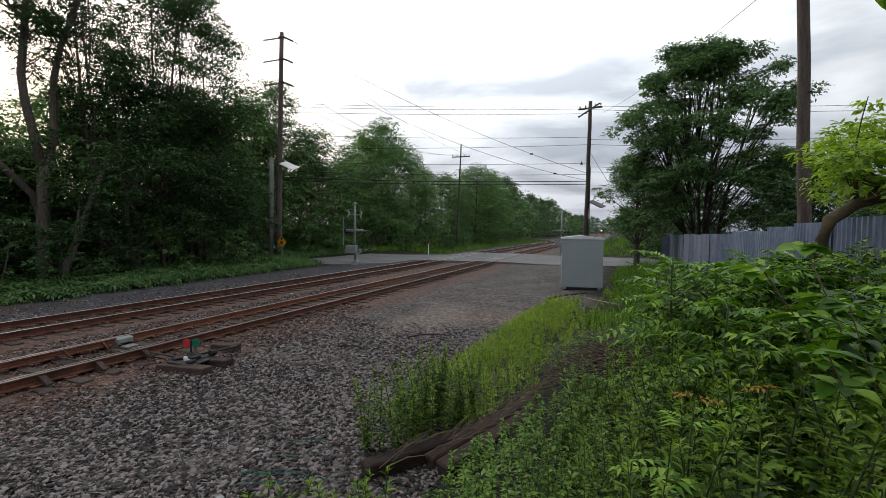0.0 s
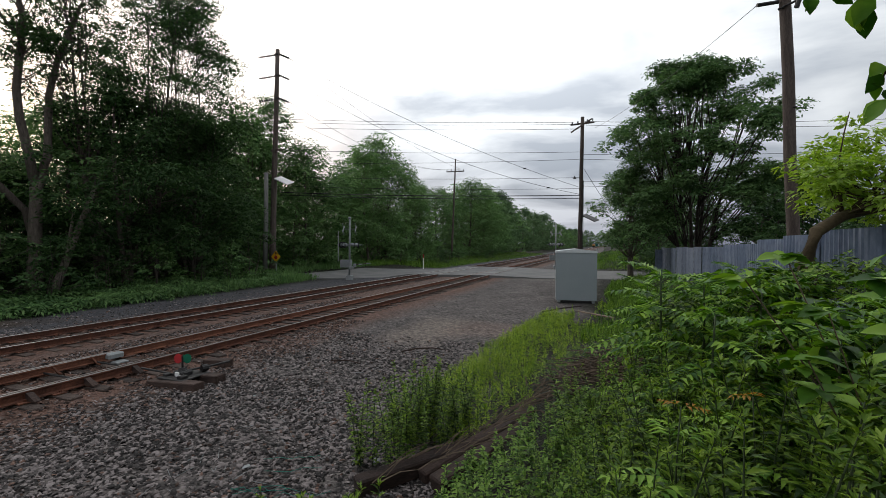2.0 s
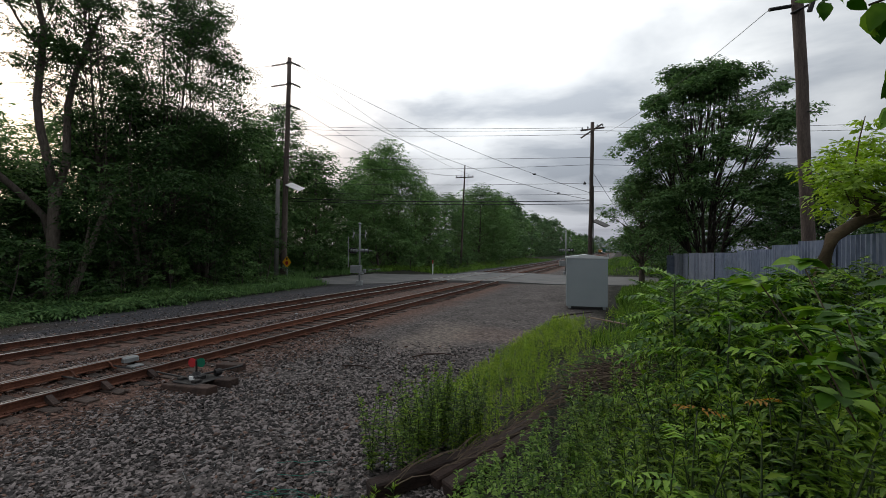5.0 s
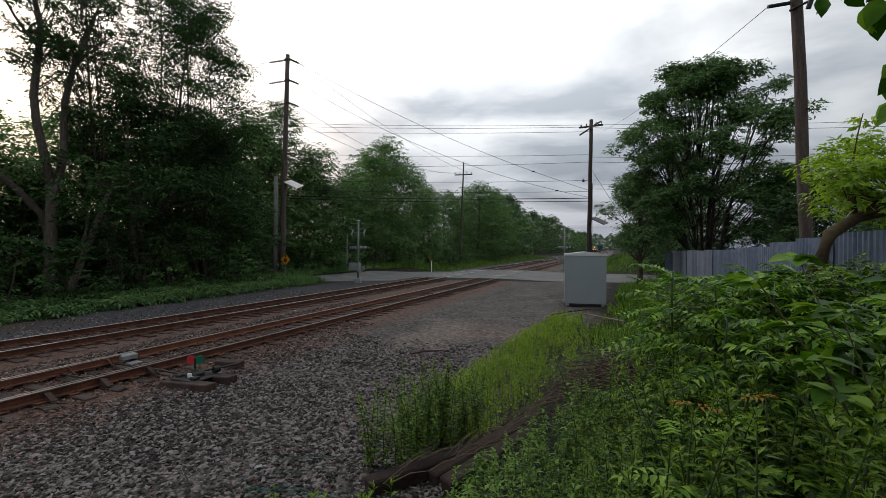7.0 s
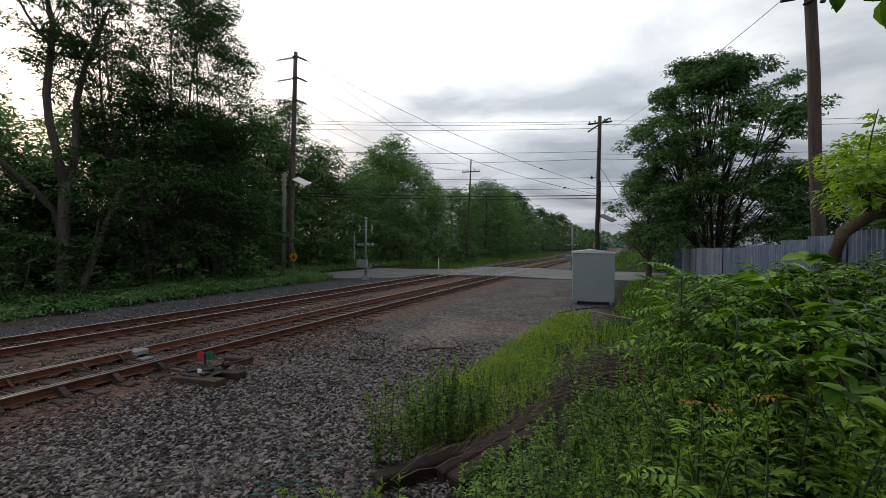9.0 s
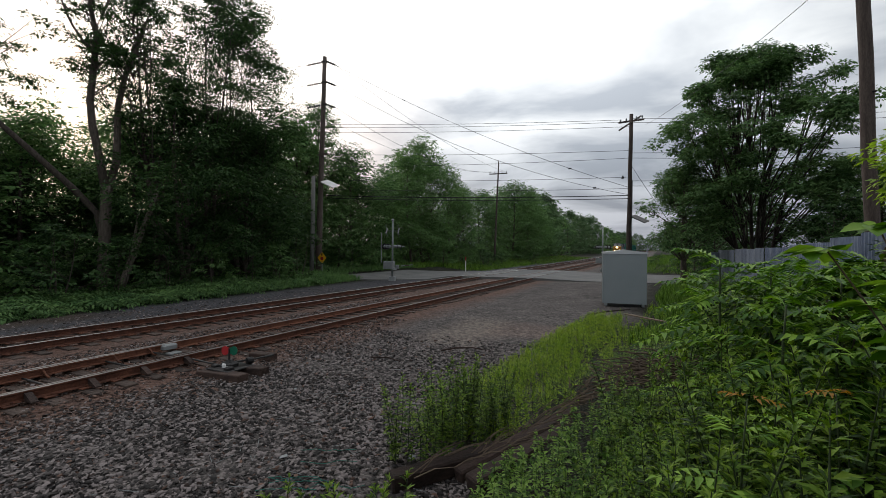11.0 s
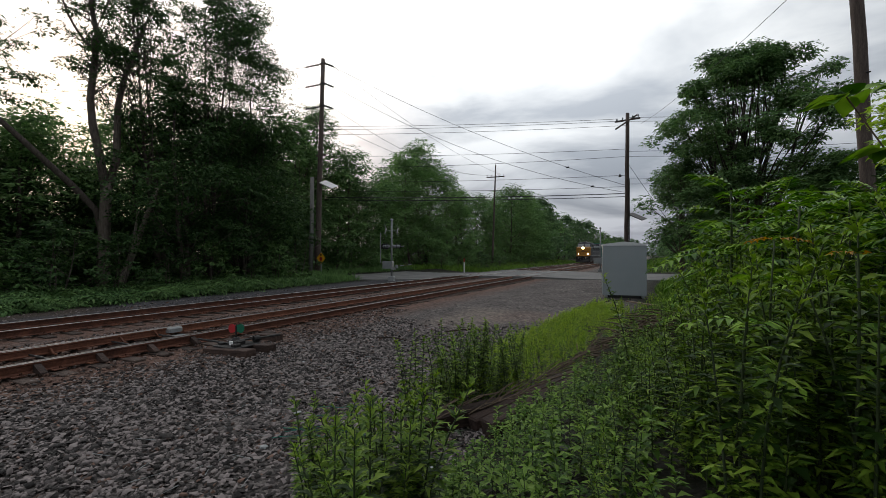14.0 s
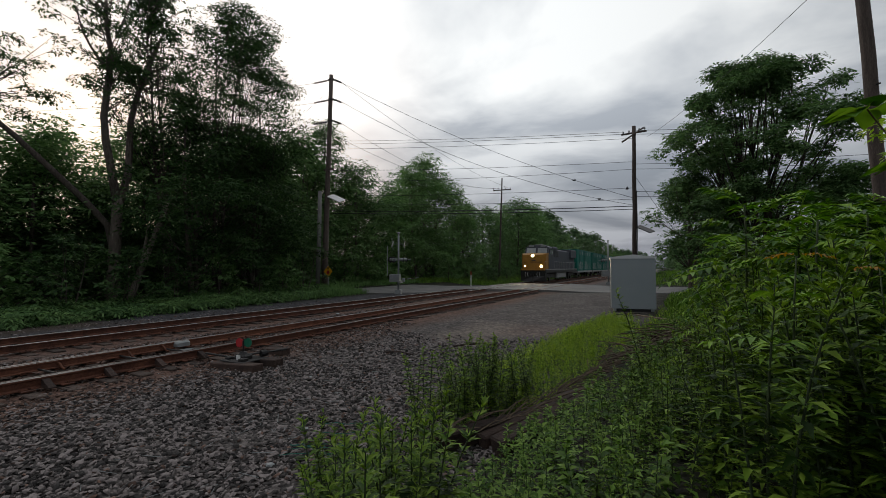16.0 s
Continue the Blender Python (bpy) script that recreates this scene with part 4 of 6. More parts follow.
    part("radiator", Geo().box(-1.55, 16.9, 3.3, 1.55, 21.4, 4.55, bevel=0.1), M["loco_blue"], t)
    part("rear_hood", Geo().box(-1.2, 17.2, 1.55, 1.2, 21.5, 3.4, bevel=0.08), M["loco_blue"], t)
    part("dynamic_brake", Geo().box(-1.35, 5.2, 4.15, 1.35, 8.2, 4.55, bevel=0.1), M["loco_blue"], t)
    part("exhaust", Geo().box(-0.4, 10.5, 4.2, 0.4, 11.6, 4.6, bevel=0.05), M["iron"], t)
    for k in range(3):
        part("roof_fan", Geo().tube([(0, 12.8 + k * 1.4, 4.22), (0, 12.8 + k * 1.4, 4.42)], 0.6, 16), M["iron"], t)
    part("roof_antenna", Geo().box(-0.5, 3.0, 4.6, 0.5, 4.0, 4.74, bevel=0.03), M["loco_grey"], t)
    part("air_horn", Geo().tube([(0.3, 4.1, 4.72), (0.3, 3.6, 4.78)], [0.04, 0.09], 8), M["loco_grey"], t)
    part("fuel_tank", Geo().box(-1.35, 7.6, 0.42, 1.35, 13.8, 1.2, bevel=0.12), M["loco_grey"], t, "grey fuel tank")
    truck(t, 3.6, 3, 3.6)
    truck(t, 18.2, 3, 3.6)
    return t


def build_freight_car():
    t = thing("freight_car", "green high-sided freight car with pale graffiti patches", "railway wagon", group="freight cars")
    part("body", Geo().box(-1.5, 0.4, 1.1, 1.5, 16.6, 4.75, bevel=0.03), M["boxcar"], t, "green ribbed steel body")
    part("roof", Geo().box(-1.53, 0.35, 4.75, 1.53, 16.65, 4.85), M["boxcar"], t)
    part("sill", Geo().box(-1.56, 0.4, 0.95, 1.56, 16.6, 1.25), M["loco_grey"], t, "pale grey side sill")
    rib = Geo().box(-0.035, -0.06, 1.3, 0.035, 0.06, 4.7).mesh("rib", M["boxcar"])
    pane = Geo().box(-0.01, -0.35, 4.0, 0.01, 0.35, 4.6).mesh("pale_panel", M["loco_grey"])
    for sx in (-1, 1):
        for k in range(12):
            part("rib", rib, None, t).location = (sx * 1.53, 0.9 + k * 1.38, 0)
            if k < 11 and k % 2:
                part("pale_panel", pane, None, t, "pale weathered patch").location = (sx * 1.515, 1.6 + k * 1.38, 0)
        rr = random.Random(4 + sx)
        for k in range(9):
            y = 1.6 + k * 1.6
            hh = rr.uniform(0.5, 1.5)
            part("graffiti_patch", Geo().box(sx * 1.512 - 0.008, y, 1.5, sx * 1.512 + 0.008, y + rr.uniform(0.3, 1.0), 1.5 + hh), M["loco_grey"], t, "pale painted patch").rotation_euler = (0, 0, 0)
    truck(t, 2.6, 2, 1.8)
    truck(t, 14.4, 2, 1.8)
    part("coupler", Geo().box(-0.12, -0.2, 0.75, 0.12, 0.5, 1.0), M["iron"], t)
    return t


loco = build_locomotive()
wagons = [build_freight_car()]
for k in range(5):
    wagons.append(copy_thing(wagons[0], pose(0, 0, 0)))


# ---- trees ----
def limb(g, a, b, r0, r1, bend, seed, n=6, sides=7):
    rr = random.Random(seed)
    a, b = Vector(a), Vector(b)
    off = Vector((rr.uniform(-1, 1), rr.uniform(-1, 1), rr.uniform(-0.3, 0.5))) * bend
    pts = [a + (b - a) * (k / n) + off * math.sin(math.pi * k / n) for k in range(n + 1)]
    g.tube(pts, [r0 + (r1 - r0) * (k / n) ** 0.8 for k in range(n + 1)], sides)
    return pts


def crown_mesh(name, clumps, per, size, mat, seed, flat=0.6):
    """Leaves on round clumps (x, y, z, radius): sprays over their upper sides, with gaps between."""
    rng = np.random.default_rng(seed)
    base, face, way = [], [], []
    for x, y, z, r in clumps:
        n = max(8, int(per * r * r))
        m = max(4, n // 13)
        d = unit(rng.normal(size=(m, 3)) + (0, 0, 0.35))
        c = d * rng.uniform(0.5, 1.0, (m, 1)) * r * (1, 1, flat)
        k = rng.integers(0, m, n)
        j = rng.normal(size=(n, 3)) * r * np.array([0.17, 0.17, 0.045])
        j[:, 2] -= (j[:, 0] ** 2 + j[:, 1] ** 2) / r * 1.2
        base.append(c[k] + j + (x, y, z))
        f = unit(d[k] * 0.6 + (0, 0, 0.75) + rng.normal(size=(n, 3)) * 0.32)
        w = d[k] * (1, 1, 0.1) + j / r * 4 + rng.normal(size=(n, 3)) * 0.5
        face.append(f)
        way.append(unit(w - f * (w * f).sum(1, keepdims=True)))
    p = np.concatenate(base)
    n = len(p)
    L = size * rng.uniform(0.6, 1.35, n)
    v, q = plain_leaf(p, np.concatenate(way), np.concatenate(face), L, L * rng.uniform(0.34, 0.52, n))
    return array_mesh(name, v, q, [M[mat]])


def tree_parts(seed, h, r, low, mat, per=26, size=0.3, stems=1, trunk_r=0.2, n_clumps=34, thin=1.0, flat=0.75):
    """Trunk and crown meshes of one broadleaf tree with its foot at the origin."""
    rr = random.Random(seed)
    g, clumps = Geo(), []
    for s in range(stems):
        lean = Vector((rr.uniform(-0.12, 0.12) * h, rr.uniform(-0.12, 0.12) * h, 0)) * (1 if stems > 1 else 0.4)
        top = Vector((lean.x, lean.y, h * rr.uniform(0.82, 0.95)))
        pts = limb(g, (0.25 * s, 0.1 * s, -0.2), top, trunk_r, trunk_r * 0.15, h * 0.03, seed + s, 8, 9)
        m = n_clumps // stems
        for k in range(m):
            t = low + (1 - low) * (k + rr.random()) / m
            z = h * t
            prof = math.sin(math.pi * min(1, (t - low) / (1 - low) * 0.86 + 0.16)) ** 0.7
            a = rr.uniform(0, math.tau)
            d = r * prof * rr.uniform(0.35, 1.0)
            c = Vector((lean.x * t + d * math.cos(a), lean.y * t + d * math.sin(a), z))
            cr = r * rr.uniform(0.22, 0.38) * thin
            clumps.append((c.x, c.y, c.z, cr))
            i = min(len(pts) - 2, int(max(0.12, t - 0.12) * 8))
            limb(g, pts[i], c, trunk_r * 0.28 * (1.15 - t), 0.015, d * 0.12, seed * 31 + k, 3, 4)
        clumps.append((top.x, top.y, h * 0.95, r * 0.25))
    trunk = g.mesh("trunk", M["bark"], True)
    crown = crown_mesh("crown", clumps, per, size, mat, seed, flat)
    return trunk, crown


def plant_tree(parts, m, label, group="", name="tree"):
    t = thing(name, label, "tree", m, group)
    part("trunk", parts[0], None, t)
    part("crown", parts[1], None, t)
    return t


HEIGHTS = (14, 15, 12, 16)
KINDS = [tree_parts(11, 14, 4.6, 0.08, "leaf_mid", 82, 0.33, n_clumps=46, thin=1.3), tree_parts(12, 15, 4.2, 0.06, "leaf_mid", 82, 0.33, n_clumps=46, thin=1.35),
         tree_parts(13, 12, 4.8, 0.05, "leaf_green", 92, 0.31, n_clumps=44, thin=1.2), tree_parts(14, 16, 5.0, 0.10, "leaf_mid", 86, 0.33, n_clumps=50, thin=1.25)]
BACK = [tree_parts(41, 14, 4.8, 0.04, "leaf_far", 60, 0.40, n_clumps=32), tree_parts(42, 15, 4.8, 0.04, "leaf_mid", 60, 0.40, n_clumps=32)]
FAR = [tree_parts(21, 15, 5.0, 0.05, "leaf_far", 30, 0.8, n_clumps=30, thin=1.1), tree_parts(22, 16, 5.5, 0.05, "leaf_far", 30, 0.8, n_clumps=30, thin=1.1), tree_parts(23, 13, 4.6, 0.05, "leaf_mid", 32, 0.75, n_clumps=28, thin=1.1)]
BUSH = [tree_parts(31, 4.2, 2.6, 0.02, "leaf_dark", 110, 0.27, stems=3, trunk_r=0.06, n_clumps=24), tree_parts(32, 3.4, 2.4, 0.02, "leaf_mid", 110, 0.27, stems=3, trunk_r=0.05, n_clumps=22)]


def wood_top(y):
    """How high the edge of the wood stands along the line."""
    return float(np.interp(y, [0, 13, 20, 30, 35, 37, 39, 41, 47, 50, 55, 59, 66, 82, 90, 96, 104, 112], [9.5, 10.0, 10.5, 11, 15.5, 15, 11.5, 10.5, 11.0, 15, 16.8, 15, 12.0, 12.0, 15.0, 16.2, 15.5, 13.5]))


def build_woods():
    rr = random.Random(5)
    lab = "leafy green broadleaf tree at the edge of the wood"
    y = -6.0
    while y < 118:
        for row in range(3 if y < 16 else 2):
            x = -20.5 - 6.0 * row + rr.uniform(-1.2, 1.2) + (2.5 if y > 84 else 0)
            i = rr.randrange(4)
            k = KINDS[i] if row == 0 else BACK[i % 2]
            s = wood_top(y) / (HEIGHTS[i] if row == 0 else 14.5) * rr.uniform(0.95, 1.06) * (1.0 if y > 22 else 0.92)
            w = max(s, 0.85)
            if 20 < y < 37:
                x -= 3.5
            plant_tree(k, pose(x, y + rr.uniform(-1.0, 1.0) + 2.5 * row, float(height(x, y)) - 0.1, 0, 0, rr.uniform(0, 360)) @ Matrix.Diagonal((w, w, s, 1)), lab, "wood edge")
        y += 5.6 if y < 60 else 7.0
    for k in range(12):
        s = rr.uniform(0.62, 0.78)
        plant_tree(BACK[k % 2], pose(-37 - 3 * (k % 2), -14 + 5.2 * k, 0.2, 0, 0, rr.uniform(0, 360)) @ Matrix.Diagonal((s, s, s, 1)), "green tree deep inside the wood", "deep wood")
    y = 118.0
    while y < 620:
        for row in range(2):
            x = -21 - 9 * row + rr.uniform(-2, 2)
            s = rr.uniform(0.9, 1.2)
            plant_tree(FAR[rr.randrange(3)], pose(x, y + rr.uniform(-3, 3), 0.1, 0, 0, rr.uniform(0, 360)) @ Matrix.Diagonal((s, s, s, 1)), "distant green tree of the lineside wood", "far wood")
        y += 13 + (y - 118) * 0.03
    y = 95.0
    while y < 620:
        x = 17 + rr.uniform(-2, 3) + max(0, 6 - (y - 95) * 0.05)
        s = rr.uniform(0.7, 1.05)
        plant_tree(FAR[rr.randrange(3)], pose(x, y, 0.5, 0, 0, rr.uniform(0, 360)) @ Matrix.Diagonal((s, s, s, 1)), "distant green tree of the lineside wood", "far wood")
        y += 13 + (y - 95) * 0.02
    for k in range(15):
        s = rr.uniform(1.2, 1.6)
        plant_tree(FAR[k % 3], pose(-34 + 5 * k, 660 + rr.uniform(-20, 20), 0, 0, 0, rr.uniform(0, 360)) @ Matrix.Diagonal((s, s, s, 1)), "distant green tree closing the railway line", "far wood")
    for k in range(11):
        s = rr.uniform(1.0, 1.35)
        plant_tree(BUSH[k % 2], pose(-20.5 - 2.5 * (k % 3), 2.5 + 2.0 * k, 0.1, 0, 0, rr.uniform(0, 360)) @ Matrix.Diagonal((s, s, s, 1)), "dense dark green bush under the trees", "wood edge bushes", "bush")
    for x, y, s in ((-11.3, 57.0, 0.62), (-13.8, 60.5, 0.7), (-12.6, 66, 0.6), (-12.0, 84, 0.6), (9.2, 62, 0.4)):
        plant_tree(BUSH[0], pose(x, y, float(height(x, y)) - 0.1, 0, 0, x * 50) @ Matrix.Diagonal((s, s, s * 0.85, 1)), "rounded dark green bush in the long grass", "lineside bushes", "bush")
    y = 8.0
    while y < 110:
        x = -15.6 + rr.uniform(-1.2, 1.2) - (1.6 if y > 26 else 0)
        if 27 < y < 52:
            x -= 3.0
        s = rr.uniform(0.55, 1.0)
        plant_tree(BUSH[rr.randrange(2) if y < 30 else 1], pose(x, y, float(height(x, y)) - 0.1, 0, 0, rr.uniform(0, 360)) @ Matrix.Diagonal((s, s, s, 1)), "dense dark green bush under the trees", "wood edge bushes", "bush")
        y += 2.5


build_woods()


# ---- particular trees ----
def build_locusts():
    """Tall, thin-crowned trees with bare forked stems over the dark edge of the wood."""
    lab = "tall thin-crowned locust tree with forked dark trunk"
    g = Geo()
    g.tube([(-17.5, 13.5, -0.2), (-17.5, 13.52, 1.7), (-17.52, 13.58, 3.8), (-17.5, 13.62, 5.8)], [0.36, 0.3, 0.27, 0.25], 12)
    g.tube([(-17.5, 13.58, 5.4), (-17.5, 13.3, 7.1), (-17.52, 12.95, 8.8), (-17.5, 12.82, 10.1), (-17.5, 12.98, 11.9), (-17.5, 13.1, 13.6), (-17.5, 12.8, 15.1), (-17.5, 12.7, 17.5)], [0.21, 0.2, 0.18, 0.17, 0.155, 0.14, 0.11, 0.05], 10)
    g.tube([(-17.48, 13.66, 5.4), (-17.5, 14.1, 7.2), (-17.5, 14.12, 8.8), (-17.5, 14.15, 10.2), (-17.5, 14.5, 12.0), (-17.5, 15.0, 13.5), (-17.5, 15.5, 15.2), (-17.5, 16.1, 16.9)], [0.2, 0.18, 0.165, 0.155, 0.14, 0.125, 0.1, 0.06], 10)
    limb(g, (-17.5, 12.95, 12.6), (-17.9, 11.6, 15.6), 0.09, 0.03, 0.3, 4, 5, 7)
    limb(g, (-17.5, 13.05, 14.0), (-17.3, 13.9, 17.6), 0.08, 0.03, 0.3, 5, 5, 7)
    limb(g, (-17.5, 14.9, 13.2), (-17.2, 16.3, 14.6), 0.08, 0.03, 0.3, 6, 5, 7)
    limb(g, (-17.5, 14.5, 12.0), (-17.8, 13.6, 14.4), 0.06, 0.02, 0.2, 7, 5, 7)
    rr = random.Random(3)
    clumps = []
    for k in range(96):
        z = rr.uniform(11.0, 18.5)
        r = (1.0 + 0.5 * (z - 10.5)) * rr.uniform(0.4, 1.1)
        t = rr.uniform(0, math.tau)
        c = (-17.5 + r * 0.8 * math.cos(t), 13.9 + r * 1.0 * math.sin(t), z)
        clumps.append((*c, rr.uniform(0.45, 0.95)))
        limb(g, (-17.5, 13.0 if c[1] < 14 else 14.9, z - 1.2), c, 0.04, 0.01, 0.2, 60 + k, 4, 4)
    t = thing("tree", lab, "tree", group="wood edge")
    part("trunk", g, M["bark"], t, smooth=True)
    part("crown", crown_mesh("crown", clumps, 240, 0.17, "leaf_dark", 71, flat=0.4), None, t)
    # leaning stem
    g = Geo()
    q = [Vector(c) for c in ((-18.0, 14.0, -0.1), (-18.0, 13.9, 2.2), (-18.0, 13.4, 4.3), (-18.0, 12.3, 5.5), (-18.0, 10.7, 7.0), (-18.0, 9.4, 8.2), (-18.2, 7.8, 9.6), (-18.4, 6.6, 11.2))]
    g.tube(q, [0.2, 0.18, 0.17, 0.16, 0.14, 0.12, 0.09, 0.05], 9)
    clumps = [(-18.2 + rr.uniform(-2.0, 1.4), 8.8 + rr.uniform(-2.2, 2.2), 11.0 + rr.uniform(-1.8, 2.6), rr.uniform(0.45, 0.95)) for k in range(34)]
    for k, c in enumerate(clumps):
        limb(g, q[6], c[:3], 0.035, 0.01, 0.2, 160 + k, 4, 4)
    t = thing("tree", "dark leaning tree stem with feathery crown", "tree", group="wood edge")
    part("trunk", g, M["bark"], t, smooth=True)
    part("crown", crown_mesh("crown", clumps, 240, 0.17, "leaf_dark", 72, flat=0.4), None, t)
    # pale broken stems at the foot
    g = Geo()
    limb(g, (-17.2, 14.1, -0.1), (-15.3, 15.0, 5.6), 0.22, 0.1, 0.12, 10, 7, 9)
    limb(g, (-16.6, 14.4, 1.7), (-16.3, 14.6, 4.4), 0.12, 0.05, 0.1, 11, 5, 7)
    single("dead_trunk", g, M["pale_bark"], "pale leaning broken tree trunk", "tree trunk", smooth=True)
    g = Geo()
    limb(g, (-19.3, 37.5, -0.1), (-20.2, 37.2, 3.2), 0.16, 0.12, 0.1, 12, 5, 8)
    single("dead_trunk", g, M["pole_grey"], "pale grey leaning dead trunk by the road", "tree trunk", smooth=True)
    # second, feathery tree behind the first
    for (x, y, h, r, seed) in ((-17.3, 16.6, 18.5, 3.2, 88), (-16.6, 18.9, 19.5, 4.0, 81), (-16.9, 22.0, 19.5, 4.4, 82)):
        parts = tree_parts(seed, h, r, 0.42, "leaf_dark", 300, 0.17, stems=2, trunk_r=0.15, n_clumps=96, thin=0.8, flat=0.5)
        plant_tree(parts, pose(x, y, 0.0), "tall feathery tree rising over denser ones", "wood edge")
    dense = [tree_parts(83, 11.5, 4.4, 0.02, "leaf_dark", 165, 0.23, stems=2, n_clumps=60), tree_parts(84, 10.5, 4.0, 0.02, "leaf_dark", 165, 0.23, stems=2, n_clumps=56)]
    raised = [tree_parts(86, 11.5, 4.4, 0.24, "leaf_dark", 270, 0.2, stems=2, n_clumps=70), tree_parts(87, 11, 4.2, 0.24, "leaf_dark", 270, 0.2, stems=2, n_clumps=70)]
    light_dense = [tree_parts(85, 11.5, 4.4, 0.02, "leaf_mid", 120, 0.28, stems=2, n_clumps=56, thin=1.0)]
    for k, (x, y, s, rz) in enumerate(((-16.2, 17.2, 0.98, 0), (-17.0, 21.8, 1.0, 40), (-23.0, 28.0, 1.12, 90), (-24.0, 33.0, 1.3, 200), (-20.5, 17.5, 0.8, 130), (-22.5, 9.5, 0.65, 300), (-20.5, 24.0, 1.0, 10), (-28, 15, 0.8, 50), (-28.5, 9.5, 0.78, 250), (-26, 4, 0.7, 20), (-24, 13.2, 0.8, 190), (-26.5, 18, 0.8, 90), (-23.0, 14.5, 0.66, 70), (-24.0, 12.6, 0.66, 160), (-21.0, 15.5, 0.6, 260), (-24.5, 31.0, 1.1, 15), (-23.5, 36.5, 1.15, 75), (-21.5, 41.5, 0.88, 135), (-22.5, 47.0, 0.92, 215), (-20.0, 36.0, 0.7, 305), (-19.6, 32.0, 0.5, 5), (-18.5, 64.0, 0.9, 60), (-21.5, 58.0, 1.3, 160))):
        light = y > 27
        kind = raised if x > -18 and y < 30 else light_dense if light else dense if x > -25 and y > 12 else BACK
        plant_tree(kind[k % len(kind)], pose(x, y, -0.1, 0, 0, rz) @ Matrix.Diagonal((s, s, s, 1)), "rounded mid-green tree behind the level crossing" if light else "dense dark tree leafy down to the ground", "wood edge")


build_locusts()
plant_tree(tree_parts(95, 17.4, 4.0, 0.08, "leaf_green", 140, 0.26, n_clumps=64, thin=1.2), pose(-23.5, 36.0, -0.1, 0, 0, 40), "tall deep green tree behind the wooden poles", "wood edge")


def build_right_trees():
    rr = random.Random(91)
    g, clumps = Geo(), []
    stems = []
    for k, (dx, dy) in enumerate(((-3.0, 0.6), (-1.6, -1.6), (-0.2, 1.2), (0.9, -1.0), (2.2, 1.5), (3.4, -0.4))):
        stems.append(limb(g, (15.0 + 0.16 * dx, 34.9 + 0.2 * dy, 0.1), (15.0 + dx, 34.9 + 1.2 * dy, 11.6 + rr.uniform(-0.8, 1.6)), 0.15, 0.04, 0.5, 910 + k, 9, 9))
    pads = [(9.9, 34.2, 9.7, 1.3), (10.8, 35.6, 11.2, 1.3), (12.0, 34.4, 12.4, 1.2), (11.9, 36.0, 13.6, 0.6), (14.6, 34.9, 15.4, 1.2), (15.9, 34.5, 15.2, 0.9), (18.6, 35.0, 13.6, 1.0), (19.6, 34.0, 11.7, 1.3), (18.9, 35.6, 10.3, 1.3), (10.2, 35.2, 7.6, 1.4), (18.6, 34.0, 8.0, 1.1), (19.0, 34.6, 7.0, 0.9)]
    for k in range(100):
        a, z = rr.uniform(0, math.tau), 6.2 + 9.2 * rr.random() ** 1.25
        d = float(np.interp(z, [6, 8, 10.5, 12.5, 14.2, 15.8], [4.4, 5.4, 5.4, 4.3, 2.4, 0.6])) * rr.uniform(0.45, 1.0)
        pads.append((14.7 + d * math.cos(a), 34.9 + d * 0.9 * math.sin(a), z, rr.uniform(0.85, 1.5)))
    for k, (x, y, z, r) in enumerate(pads):
        st = min(stems, key=lambda p: (p[-1].x - x) ** 2 + (p[-1].y - y) ** 2)
        i = max(2, min(8, int(z / 14 * 9) - 2))
        limb(g, st[i], (x, y, z), 0.06, 0.015, 0.35, 930 + k, 4, 5)
        for j in range(3):
            a = rr.uniform(0, math.tau)
            clumps.append((x + 0.62 * r * math.cos(a), y + 0.62 * r * math.sin(a), z + rr.uniform(-0.25, 0.3) * r, r * rr.uniform(0.5, 0.72)))
    t = thing("tree", "large dark-leaved tree with several stems behind the fence", "tree")
    part("trunk", g, M["bark"], t, smooth=True)
    part("crown", crown_mesh("crown", clumps, 400, 0.23, "leaf_green", 91, flat=0.62), None, t)
    small = tree_parts(92, 8.6, 3.0, 0.36, "leaf_green", 400, 0.2, stems=1, trunk_r=0.24, n_clumps=50)
    plant_tree(small, pose(10.95, 34.6, 0.0) @ Matrix.Diagonal((1.05, 1.05, 0.98, 1)), "small leafy tree with a dark leaning trunk at the fence end")
    plant_tree(small, pose(18.5, 33.0, 0.3, 0, 0, 120) @ Matrix.Diagonal((1.0, 1.0, 0.8, 1)), "leafy tree behind the metal fence")
    conifer = tree_parts(93, 8.5, 3.6, 0.08, "leaf_dark", 85, 0.36, stems=1, trunk_r=0.15, n_clumps=44)
    for x, y, s in ((20.5, 33.5, 0.78), (24.5, 30.0, 0.74), (29, 29, 0.8), (26, 40, 0.9), (33, 35, 1.0), (19.5, 24.5, 0.45), (17.2, 26.5, 0.40), (17.6, 30.5, 0.55), (21.5, 36.5, 0.85), (14.0, 45.0, 0.8), (17.5, 43.0, 0.85), (12.6, 50.0, 0.62), (16.2, 39.0, 0.6)):
        plant_tree(conifer, pose(x, y, 0.2, 0, 0, x * 37) @ Matrix.Diagonal((s, s, s * 1.05, 1)), "dark spreading evergreen behind the metal fence", "trees behind the fence")


build_right_trees()


